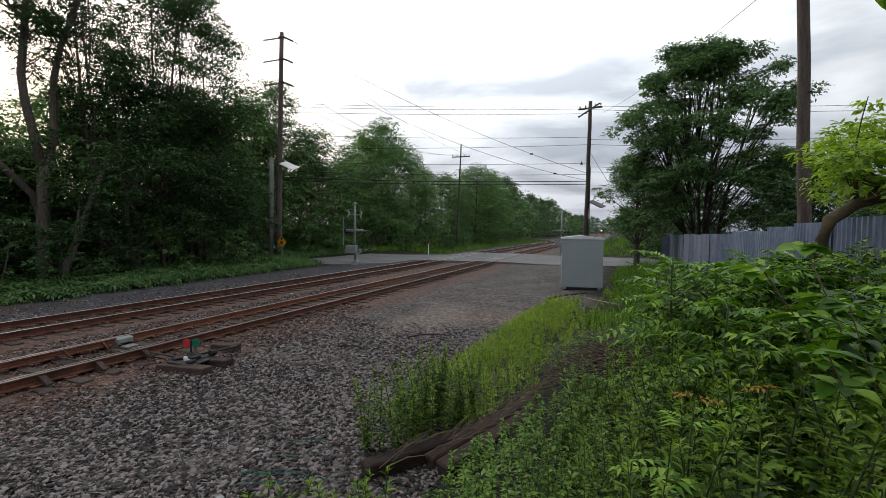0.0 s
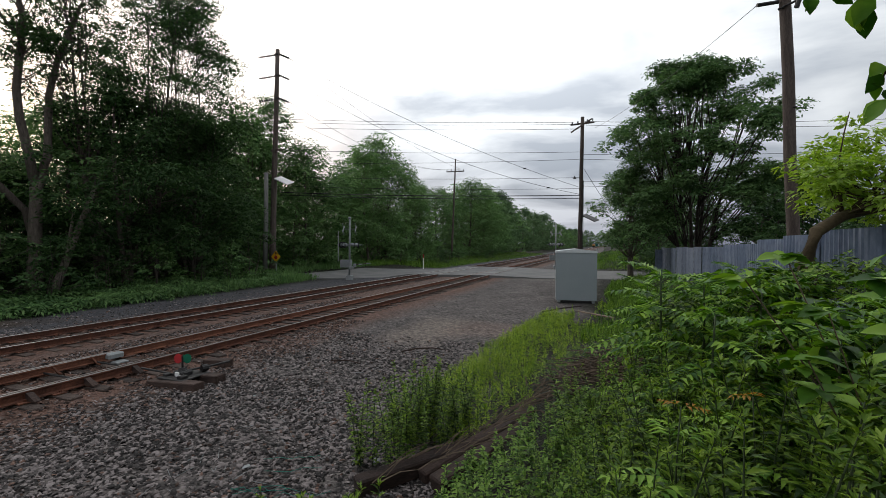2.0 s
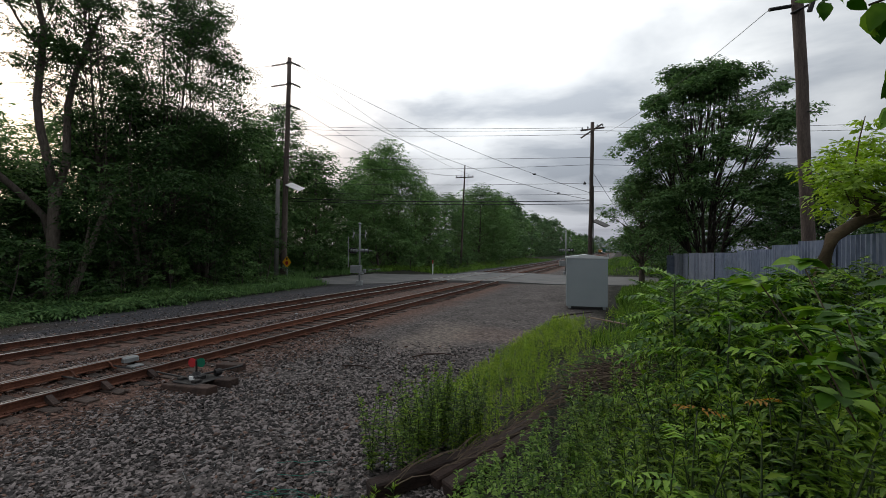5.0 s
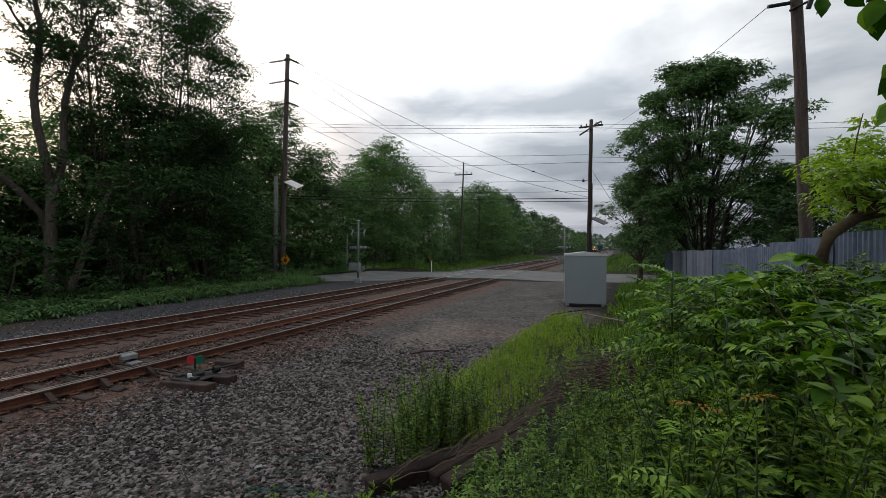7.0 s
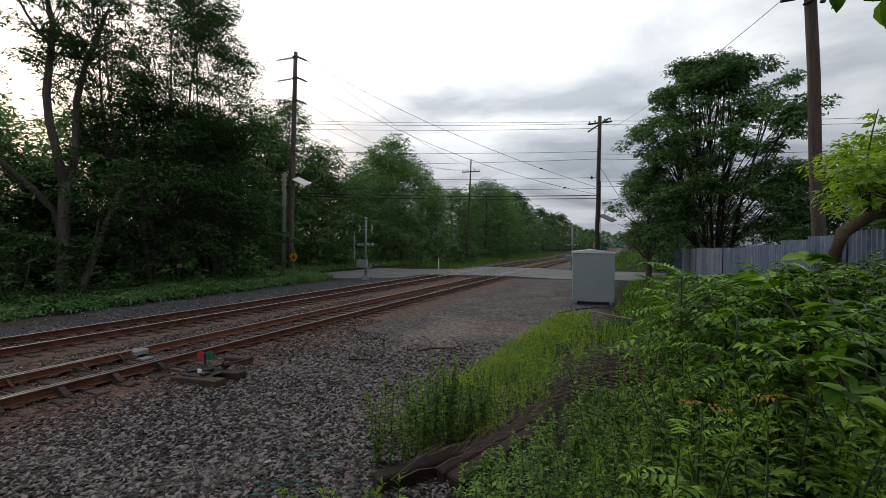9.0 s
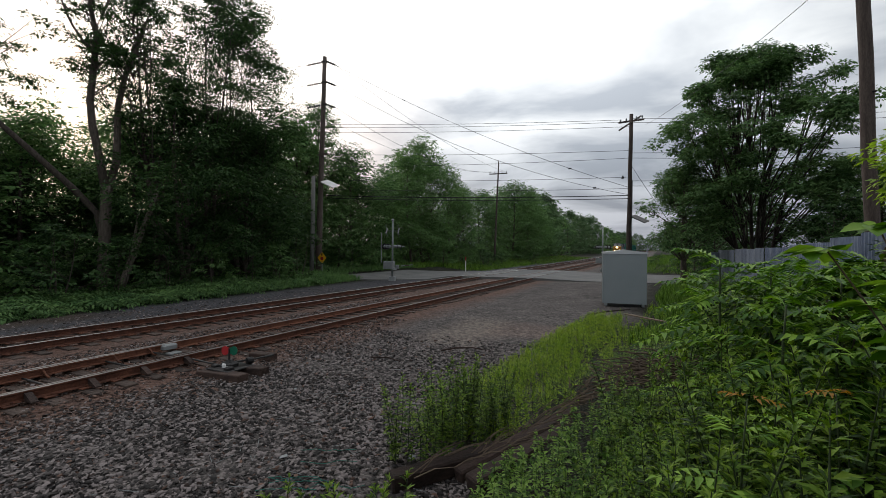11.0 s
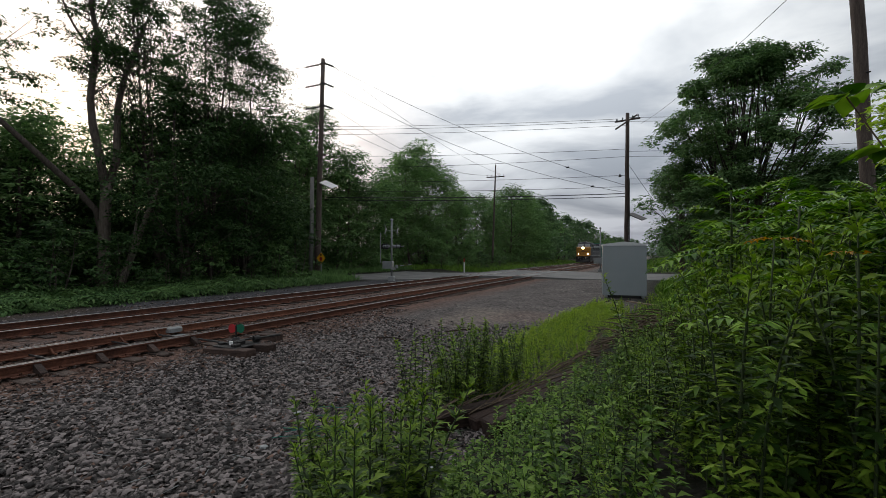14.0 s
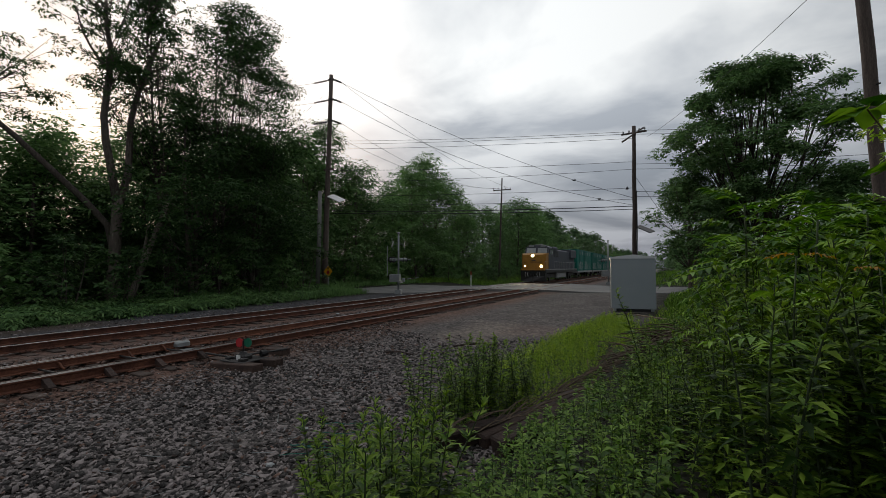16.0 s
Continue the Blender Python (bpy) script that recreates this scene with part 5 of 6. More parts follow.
def build_lime_tree():
    g = Geo()
    t1 = [(11.95, 7.45, 0.6), (11.93, 7.45, 1.8), (11.9, 7.48, 2.55), (12.05, 7.6, 2.95), (12.4, 7.75, 3.18), (12.9, 7.95, 3.3), (13.6, 8.2, 3.6)]
    g.tube(t1, [0.14, 0.115, 0.1, 0.085, 0.072, 0.062, 0.05], 12)
    rr = random.Random(9)
    clumps = []
    for k in range(70):
        x = rr.uniform(12.15, 15.2)
        c = (x, 8.2 + rr.uniform(-0.8, 1.0), 3.3 + rr.uniform(0, 0.85 + 0.36 * (x - 12)), rr.uniform(0.18, 0.36))
        clumps.append(c)
        limb(g, t1[4 + k % 3], c[:3], 0.02, 0.005, 0.1, 400 + k, 4, 4)
    limb(g, t1[4], (12.6, 8.1, 4.7), 0.025, 0.006, 0.1, 470, 5, 5)
    clumps += [(12.6, 8.1, 4.62, 0.16), (12.55, 8.1, 4.35, 0.2), (12.65, 8.1, 4.1, 0.22)]
    t = thing("tree", "small bright lime-green tree with arching brown trunk", "tree")
    part("trunk", g, M["bark_brown"], t, smooth=True)
    part("crown", crown_mesh("crown", clumps, 2000, 0.1, "leaf_lime", 73, flat=0.8), None, t)


build_lime_tree()


# ---- weeds and undergrowth ----
def weed_arrays(seed, h, n, ln, wd, taper=0.5, up=0.35, lean=0.08, leaf=leaf_array):
    """Leaves up a stalk: (verts, quads) and the stalk's points."""
    rng = np.random.default_rng(seed)
    t = np.sort(rng.uniform(0.12, 1.0, n))
    ang = np.arange(n) * 2.4 + rng.normal(0, 0.4, n)
    bend = rng.normal(0, lean, 2) * h
    sx, sy = bend[0] * t ** 2, bend[1] * t ** 2
    base = np.stack([sx, sy, t * h], 1)
    up_k = up + 0.7 * t ** 3 + rng.normal(0, 0.15, n)
    way = unit(np.stack([np.cos(ang), np.sin(ang), up_k], 1))
    face = unit(np.stack([-np.cos(ang) * 0.4, -np.sin(ang) * 0.4, np.ones(n)], 1))
    L = ln * (1 - taper * t) * rng.uniform(0.75, 1.25, n)
    v, q = leaf(base, way, face, L, wd * L / ln * rng.uniform(0.8, 1.2, n))
    pts = [(bend[0] * s * s, bend[1] * s * s, s * h) for s in (0, 0.25, 0.5, 0.75, 1.0)]
    return v, q, pts


def weed_mesh(seed, h, n, ln, wd, mat, side_shoots=0, r=0.006, **kw):
    v, q, pts = weed_arrays(seed, h, n, ln, wd, **kw)
    V, Q = [v], [q]
    off = len(v)
    g = Geo().tube(pts, [r, r, r * 0.9, r * 0.7, r * 0.3], 5, cap=False)
    rr = random.Random(seed)
    for k in range(side_shoots):
        v2, q2, p2 = weed_arrays(seed * 13 + k, h * rr.uniform(0.22, 0.4), n // 5, ln * 0.75, wd * 0.75, leaf=kw.get("leaf", leaf_array))
        z = h * rr.uniform(0.3, 0.8)
        m = np.array(pose(0, 0, z, rr.uniform(30, 50), 0, rr.uniform(0, 360)))
        v2 = v2 @ m[:3, :3].T + m[:3, 3]
        p2 = [Vector(m[:3, :3] @ np.array(p) + m[:3, 3]) for p in p2]
        g.tube(p2, [r * 0.6] * 4 + [r * 0.3], 4, cap=False)
        V.append(v2); Q.append(q2 + off); off += len(v2)
    sv, sq = np.array(g.v), np.array(g.f)
    V.append(sv); Q.append(sq + off)
    Q1 = np.concatenate(Q)
    slots = np.zeros(len(Q1)); slots[-len(sq):] = 1
    return np.concatenate(V), Q1, slots


def scatter(name, arrays, spots, mat, label, category):
    """One mesh of many sprigs: spots of x, y, scale, turn, on the ground."""
    V, Q, S, off = [], [], [], 0
    rng = np.random.default_rng(len(spots))
    for k, (x, y, s, a) in enumerate(spots):
        v, q, sl = arrays[k % len(arrays)]
        c, d = math.cos(a) * s, math.sin(a) * s
        tx, ty = rng.normal(0, 0.08, 2)
        w = np.stack([v[:, 0] * c - v[:, 1] * d + x + v[:, 2] * tx * s, v[:, 0] * d + v[:, 1] * c + y + v[:, 2] * ty * s, v[:, 2] * s], 1)
        w[:, 2] += float(height(x, y)) - 0.02
        V.append(w); Q.append(q + off); S.append(sl); off += len(v)
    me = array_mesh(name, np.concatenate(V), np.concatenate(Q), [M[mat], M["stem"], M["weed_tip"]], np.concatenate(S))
    return tagged(new(name, me), label, category, kind="stuff")


def mugwort(seed, h, nodes, ln):
    """A stalk set with lobed leaves, large below and crowded at its pale tip."""
    rng = np.random.default_rng(seed)
    t = np.clip(np.linspace(0.1, 1.0, nodes) + rng.normal(0, 0.012, nodes), 0.05, 1.0)
    ang = np.arange(nodes) * 2.4 + rng.normal(0, 0.3, nodes)
    bend = rng.normal(0, 0.09, 2) * h
    base = np.stack([bend[0] * t * t, bend[1] * t * t, t * h], 1)
    size = ln * (0.45 + 0.75 * np.sin(math.pi * np.clip(t * 0.8 + 0.12, 0, 1))) * rng.uniform(0.75, 1.2, nodes)
    rise = -0.1 + 0.35 * t + 0.9 * t ** 6 + rng.normal(0, 0.14, nodes)
    V, Q, S, off = [], [], [], 0
    for turn, k, out in ((0.0, 1.0, 0.0), (0.62, 0.68, 0.25), (-0.62, 0.68, 0.25), (0.95, 0.42, 0.12), (-0.95, 0.42, 0.12)):
        a = ang + turn
        way = unit(np.stack([np.cos(a), np.sin(a), rise], 1))
        mid = unit(np.stack([np.cos(ang), np.sin(ang), rise], 1))
        face = unit(np.stack([-np.cos(ang) * 0.35, -np.sin(ang) * 0.35, np.ones(nodes)], 1) + rng.normal(0, 0.2, (nodes, 3)))
        leaf = leaf_array if out == 0 else plain_leaf
        v, q = leaf(base + mid * (size * out)[:, None], way, face, size * k, size * k * (0.3 if out == 0 else 0.26))
        V.append(v); Q.append(q + off); off += len(v)
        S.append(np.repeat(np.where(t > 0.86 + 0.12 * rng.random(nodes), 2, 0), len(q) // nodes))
    g = Geo().tube([(bend[0] * u * u, bend[1] * u * u, u * h) for u in (0, 0.25, 0.5, 0.75, 1.0)], [0.006, 0.006, 0.005, 0.004, 0.002], 5, cap=False)
    V.append(np.array(g.v)); Q.append(np.array(g.f) + off); S.append(np.ones(len(g.f)))
    return np.concatenate(V), np.concatenate(Q), np.concatenate(S)


TALL = [mugwort(200 + k, 1.0, 52, 0.082) for k in range(6)]
FINE = [weed_mesh(210 + k, 1.0, 150, 0.062, 0.013, "weed", 4, leaf=plain_leaf) for k in range(4)]
SHORT = [weed_mesh(220 + k, 0.42, 40, 0.075, 0.018, "weed_bright", 2, r=0.003, leaf=plain_leaf) for k in range(6)]
BROAD = [weed_mesh(240 + k, 0.42, 22, 0.105 + 0.02 * (k % 2), 0.06, "weed", 0, r=0.004, taper=0.35, up=0.1) for k in range(4)]


def bank_edge(y):
    return 6.15 + 0.07 * max(0, y - 7) + 0.05 * max(0, y - 14)


def clear(x, y):
    """Away from the timbers, the brushwood and the place where the camera is held."""
    if (x - 9.3) ** 2 + (y - 0.2) ** 2 < 1.65 ** 2:
        return False
    return True


def on_brush(x, y):
    return ((x - 9.25) / 0.95) ** 2 + ((y - 6.6) / 1.25) ** 2 < 1


def on_timber(x, y):
    t = ((x - 6.8) * 1.9 + (y - 4.3) * 1.8) / (1.9 ** 2 + 1.8 ** 2)
    d = abs((x - 6.8) * 1.8 - (y - 4.3) * 1.9) / 2.617
    return -0.05 < t < 0.6 and d < 0.24


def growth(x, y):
    """How tall the weeds stand by bearing from the camera, shaped to fit its view: low to the left, shoulder-high to
    the right.
    """
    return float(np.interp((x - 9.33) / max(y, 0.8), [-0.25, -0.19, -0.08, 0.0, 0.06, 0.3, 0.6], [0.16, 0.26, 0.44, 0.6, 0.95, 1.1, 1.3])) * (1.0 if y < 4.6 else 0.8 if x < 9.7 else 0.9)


def build_weeds():
    rr = random.Random(77)
    tall = []
    for v, q, sl in TALL + FINE:
        k = int((sl != 1).sum())
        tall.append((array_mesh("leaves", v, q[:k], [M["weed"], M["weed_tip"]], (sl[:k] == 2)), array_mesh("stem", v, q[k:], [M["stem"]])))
    lab = "tall leafy green weed stalk on the bank"

    stand = []

    def tall_at(x, y, s, fine=False):
        stand.append((x, y, s, fine))

    def tall_thing(x, y, s, fine):
        ob = thing("weed", lab, "weed", None, "tall weeds")
        for nm, me in zip(("leaves", "stem"), tall[6 + rr.randrange(4) if fine else rr.randrange(6)]):
            part(nm, me, None, ob)
        ob.matrix_world = pose(x, y, float(height(x, y)) - 0.03, rr.uniform(-7, 7), rr.uniform(-7, 7), rr.uniform(0, 360)) @ Matrix.Diagonal((s * 1.05, s * 1.05, s, 1))

    n = 0
    while n < 78:                                   # stand beside the timbers
        x, y = rr.uniform(6.45, 7.55), rr.uniform(4.75, 6.6)
        if x - 6.45 < (y - 4.6) * 0.9 + 0.35 and not on_timber(x, y):
            tall_at(x, y, rr.uniform(0.6, 1.1), rr.random() < 0.7); n += 1
    n = 0
    while n < 56:                                   # low on the slope, near the camera's foot
        x, y = rr.uniform(7.0, 8.15), rr.uniform(1.5, 2.6)
        if clear(x, y) and 9.4 - 1.1 * (y - 0.3) < x < 9.33 - 0.62 * (y - 0.3):
            tall_at(x, y, rr.uniform(0.75, 1.12)); n += 1
    n = 0
    while n < 330:                                  # the bank
        x, y = rr.uniform(8.2, 12.8), rr.uniform(1.0, 7.5)
        if rr.random() < 0.45:
            x, y = rr.uniform(8.5, 10.6), rr.uniform(1.4, 4.6)
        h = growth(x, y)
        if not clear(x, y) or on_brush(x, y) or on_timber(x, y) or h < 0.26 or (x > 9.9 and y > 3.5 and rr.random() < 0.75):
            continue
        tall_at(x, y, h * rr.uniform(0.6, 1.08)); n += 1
    for x, y, s in ((9.03, 4.06, 0.92), (9.42, 3.5, 0.62), (9.75, 3.4, 0.95), (9.95, 3.0, 1.05), (9.62, 4.4, 0.85), (10.2, 3.9, 1.1)):
        tall_at(x, y, s)
    for k in range(12):                             # in front of the brushwood
        tall_at(rr.uniform(8.8, 9.6), rr.uniform(4.75, 5.4), rr.uniform(0.42, 0.6))
    stand.sort(key=lambda p: (p[0] - 9.3) ** 2 + (p[1] - 0.2) ** 2)
    for p in stand[:290]:
        tall_thing(*p)
    scatter("weed_stand", TALL, [(x, y, s, rr.uniform(0, 6.28)) for x, y, s, f in stand[290:]], "weed", "stand of tall leafy weeds on the bank", "weeds")

    spots = []
    while len(spots) < 1400:                        # bright low growth along the gravel
        y = rr.uniform(5.6, 21.5)
        x = bank_edge(y) + abs(rr.gauss(0, 1.0)) * (1.0 if y < 14 else 1.1)
        if on_timber(x, y) or on_brush(x, y) or (x > 8.9 and y > 21) or (7.0 < x and 21 < y) or (y > 17.5 and x < 9.0) or (8.2 < x < 9.9 and 15.3 < y < 17.3):
            continue
        s = rr.uniform(0.55, 1.25) * (1 if x > bank_edge(y) + 0.3 else 0.7)
        spots.append((x, y, s, rr.uniform(0, 6.28)))
    scatter("low_weeds", SHORT, spots, "weed_bright", "low bright green weeds spreading over the gravel edge", "weeds")

    spots = []
    while len(spots) < 1150:                        # broad-leaved cover of the bank
        x, y = rr.uniform(7.3, 12.5), rr.uniform(0.9, 10)
        if not clear(x, y) and rr.random() < 0.85:
            continue
        if on_brush(x, y) or on_timber(x, y) or (x < 7.7 and 2.2 < y < 6.5) or (x - 9.3) ** 2 + y * y < 1.5 ** 2:
            continue
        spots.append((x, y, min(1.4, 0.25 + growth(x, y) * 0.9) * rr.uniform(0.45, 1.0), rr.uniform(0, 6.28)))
    scatter("undergrowth", BROAD, spots, "weed", "mixed broad-leaved undergrowth covering the bank", "undergrowth")

    spots = []
    while len(spots) < 330:                         # light creeping growth on the slope
        x, y = rr.uniform(7.5, 9.3), rr.uniform(1.6, 5.2)
        if on_timber(x, y) or (x - 9.3) ** 2 + y * y < 1.4 ** 2 or x < 7.45 + 0.25 * abs(y - 3.2):
            continue
        spots.append((x, y, rr.uniform(0.35, 0.8), rr.uniform(0, 6.28)))
    scatter("creeping_weeds", BROAD, spots, "weed_pale", "light green creeping weeds on the slope of the bank", "weeds")

    spots = []
    while len(spots) < 600:                         # mugwort farther along the bank and fence
        x, y = rr.uniform(8.7, 13.0), rr.uniform(7.0, 32)
        if x < 9.0 + 0.09 * max(0, y - 14) or (y > 20 and x < 9.7):
            continue
        spots.append((x, y, rr.uniform(0.4, 0.85) * (0.65 if x < 10 else 0.95), rr.uniform(0, 6.28)))
    thin = [weed_mesh(260 + k, 0.85, 46, 0.11, 0.026, "weed", 2, leaf=plain_leaf) for k in range(4)]
    scatter("tall_weeds", thin, spots, "weed_pale", "tall green weeds along the metal fence", "weeds")


build_weeds()


def pinnate(seed, base, way, length, pairs, leaf, wd, sag):
    """One feather leaf: arrays of leaflets and its rib."""
    rng = np.random.default_rng(seed)
    way = Vector(way).normalized()
    side = way.cross(Vector((0, 0, 1))).normalized()
    pts = [Vector(base) + way * length * t + Vector((0, 0, -sag * length * t * t)) for t in np.linspace(0, 1, 7)]
    B, A, F, L = [], [], [], []
    for k in range(pairs):
        t = 0.22 + 0.76 * k / (pairs - 1)
        p = Vector(base) + way * length * t + Vector((0, 0, -sag * length * t * t))
        tang = (way + Vector((0, 0, -2 * sag * t))).normalized()
        for sg in (-1, 1):
            B.append(p); A.append((side * sg + tang * (0.35 + 0.3 * t) + Vector((0, 0, rng.normal(-0.08, 0.1)))).normalized())
            F.append((Vector((0, 0, 1)) - side * sg * 0.15).normalized()); L.append(leaf * (1.0 - 0.45 * t * t) * rng.uniform(0.85, 1.15))
    B.append(pts[-1]); A.append((way + Vector((0, 0, -2 * sag))).normalized()); F.append(Vector((0, 0, 1))); L.append(leaf * 0.7)
    L = np.array(L)
    v, q = leaf_array(np.array(B), np.array(A), np.array(F), L, L * wd)
    return v, q, pts


def pinnate_plant(seed, h, fronds, length, pairs, leaf, wd=0.3):
    rr = random.Random(seed)
    g, V, Q, off = Geo(), [], [], 0
    top = Vector((rr.uniform(-0.1, 0.1) * h, rr.uniform(-0.1, 0.1) * h, h))
    st = limb(g, (0, 0, 0), top, 0.016, 0.006, 0.05 * h, seed, 6, 6)
    for k in range(fronds):
        t = 0.35 + 0.65 * (k + 0.5) / fronds
        i = min(5, int(t * 6))
        p = st[i] + (st[i + 1] - st[i]) * (t * 6 - i)
        a = k * 2.4 + rr.uniform(-0.3, 0.3)
        rise = -0.05 + 0.75 * max(0, t - 0.6) / 0.4 + rr.uniform(-0.1, 0.25)
        ln = length * rr.uniform(0.75, 1.15) * (1 - 0.35 * max(0, t - 0.8) / 0.2)
        v, q, pts = pinnate(seed * 50 + k, p, (math.cos(a), math.sin(a), rise), ln, pairs, leaf, wd, rr.uniform(0.15, 0.45))
        V.append(v); Q.append(q + off); off += len(v)
        rib = Geo().tube(pts, [0.004] * 6 + [0.0015], 4, cap=False)
        V.append(np.array(rib.v)); Q.append(np.array(rib.f) + off); off += len(rib.v)
    leaves = array_mesh("leaves", np.concatenate(V), np.concatenate(Q), [M["sumac"]])
    return g.mesh("stem", M["stem"], True), leaves


def build_sumacs():
    kinds = [pinnate_plant(301 + k, 1.35, 17, 0.54, 9, 0.135, 0.36) for k in range(3)]
    rr = random.Random(8)
    spots = [(9.75, 4.46, 1.0), (10.25, 4.9, 0.95), (10.6, 4.3, 0.93), (10.9, 5.3, 0.98), (11.4, 4.9, 0.95), (11.2, 3.8, 0.88), (10.7, 3.3, 0.85), (11.9, 5.9, 0.9),
             (10.4, 6.1, 0.85), (11.0, 6.6, 0.95), (10.0, 5.7, 0.85), (11.7, 7.0, 0.85), (12.3, 5.0, 0.9), (11.9, 4.0, 0.8), (10.2, 3.6, 0.85), (10.9, 2.7, 0.75), (10.3, 8.3, 0.6), (10.9, 8.9, 0.65), (11.4, 2.9, 0.7)]
    while len(spots) < 38:
        x, y = rr.uniform(9.75, 12.3), rr.uniform(3.6, 7.2)
        if (x - 9.33) / y > 0.07:
            spots.append((x, y, rr.uniform(0.7, 0.98)))
    for k, (x, y, s) in enumerate(spots):
        t = thing("sumac", "young tree-of-heaven shoot with long feathery green leaves", "shrub", pose(x, y, float(height(x, y)) - 0.03, 0, 0, rr.uniform(0, 360)) @ Matrix.Diagonal((s * 1.1, s * 1.1, s * 1.1, 1)), "feather-leaved shoots")
        part("stem", kinds[k % 3][0], None, t)
        part("leaves", kinds[k % 3][1], None, t)


build_sumacs()


def build_bank_bushes():
    """Rounded leafy bushes that fill the bank between the feather-leaved shoots."""
    kinds = [tree_parts(601 + k, 1.5, 0.85, 0.05, mat, 1500, size, stems=4, trunk_r=0.018, n_clumps=24, thin=1.0) for k, (mat, size) in enumerate((("sumac", 0.095), ("weed", 0.075), ("sumac", 0.12)))]
    rr = random.Random(61)
    # the four bushes nearer than y = 3 are added to shade the foreground
    for x, y, s in ((10.15, 5.3, 0.8), (10.7, 5.0, 0.95), (11.3, 5.5, 1.0), (10.5, 6.2, 0.85), (11.9, 6.3, 1.0), (11.0, 7.3, 0.9), (12.0, 4.6, 1.0), (11.4, 4.2, 0.85), (10.8, 3.9, 0.8),
                    (10.9, 2.2, 0.62), (11.5, 2.9, 0.8), (10.6, 1.5, 0.5), (11.3, 1.5, 0.65), (12.2, 3.4, 0.9), (10.3, 8.0, 0.55), (11.4, 9.3, 0.7)):
        plant_tree(kinds[rr.randrange(3)], pose(x, y, float(height(x, y)) - 0.05, 0, 0, rr.uniform(0, 360)) @ Matrix.Diagonal((s, s, s, 1)), "rounded dark green bush crowding the bank", "bank bushes", "bush")


build_bank_bushes()


def build_turned_shoots():
    """Two shoots whose top leaves have turned orange."""
    for n, (x, y, z) in enumerate(((9.66, 2.3, 2.02), (10.05, 2.74, 1.97))):
        z0 = float(height(x, y)) - 0.03
        t = thing("sumac", "slender shoot whose top leaves have turned orange", "shrub", pose(x, y, z0), "turned shoots")
        g = Geo()
        pts = limb(g, (0.05, 0.03, 0), (0, 0, z - z0), 0.008, 0.003, 0.04, 640 + n, 6, 6)
        part("stem", g, M["stem"], t, smooth=True)
        for k in range(8):
            a = k * 2.4 + n
            top = k < 2
            v, q, rib = pinnate(650 + 10 * n + k, pts[6 if top else 5 - k % 3], (math.cos(a), math.sin(a), 0.3), 0.1 if top else 0.3, 4 if top else 7, 0.05 if top else 0.1, 0.36, 0.3)
            part("leaf", array_mesh("leaf", v, q, [M["autumn" if top else "sumac"]]), None, t, "orange turned leaf" if top else "")


build_turned_shoots()


def oval_leaves(B, A, F, L):
    """Oval leaves with a raised midrib, eight quads each."""
    side = unit(np.cross(A, F)); nor = np.cross(side, A)
    V, Q = [], []
    prof = [(0.0, 0.0), (0.18, 0.24), (0.45, 0.33), (0.75, 0.2), (1.0, 0.0)]
    for i in range(len(B)):
        o = len(V)
        for u, w in prof:
            c = B[i] + A[i] * L[i] * u - nor[i] * L[i] * 0.22 * u * u
            V += [c + side[i] * L[i] * w + nor[i] * L[i] * w * 0.25, c, c - side[i] * L[i] * w + nor[i] * L[i] * w * 0.25]
        for j in range(4):
            a = o + 3 * j
            Q += [(a, a + 1, a + 4, a + 3), (a + 1, a + 2, a + 5, a + 4)]
    return V, Q


def build_broadleaf_shrub():
    """Large oval leaves on arching stems at the right hand."""
    rr = random.Random(15)
    rng = np.random.default_rng(15)
    t = thing("broadleaf_shrub", "shrub with large oval dark green leaves on arching stems", "shrub")
    B, A, L = [], [], []
    foot = Vector((10.75, 2.75, 1.1))
    for k, tip in enumerate(((9.92, 2.4, 2.6), (10.15, 2.65, 2.7), (10.4, 2.35, 2.62), (10.7, 2.9, 2.72), (10.1, 2.25, 2.3), (10.55, 2.45, 2.35), (10.9, 2.6, 2.6), (10.3, 2.6, 2.45))):
        g = Geo()
        pts = limb(g, foot, tip, 0.006, 0.003, 0.12, 500 + k, 7, 6)
        part("stem", g, M["twig"], t, smooth=True)
        for i in range(2, 8):
            for j in range(8):
                p = pts[i] + Vector((rr.uniform(-0.03, 0.03), rr.uniform(-0.03, 0.03), 0))
                a = rr.uniform(0, math.tau)
                B.append(p); A.append(Vector((math.cos(a), math.sin(a), rr.uniform(-0.35, 0.3))).normalized()); L.append(rr.uniform(0.08, 0.15))
    n = len(B)
    L = np.array(L)
    B, A = np.array(B), np.array(A)
    F = unit(rng.normal(size=(n, 3)) * 0.3 + (0, 0, 1))
    V, Q = oval_leaves(B, A, F, L)
    part("leaves", array_mesh("leaves", np.array(V), np.array(Q), [M["sumac"]]), None, t)


build_broadleaf_shrub()


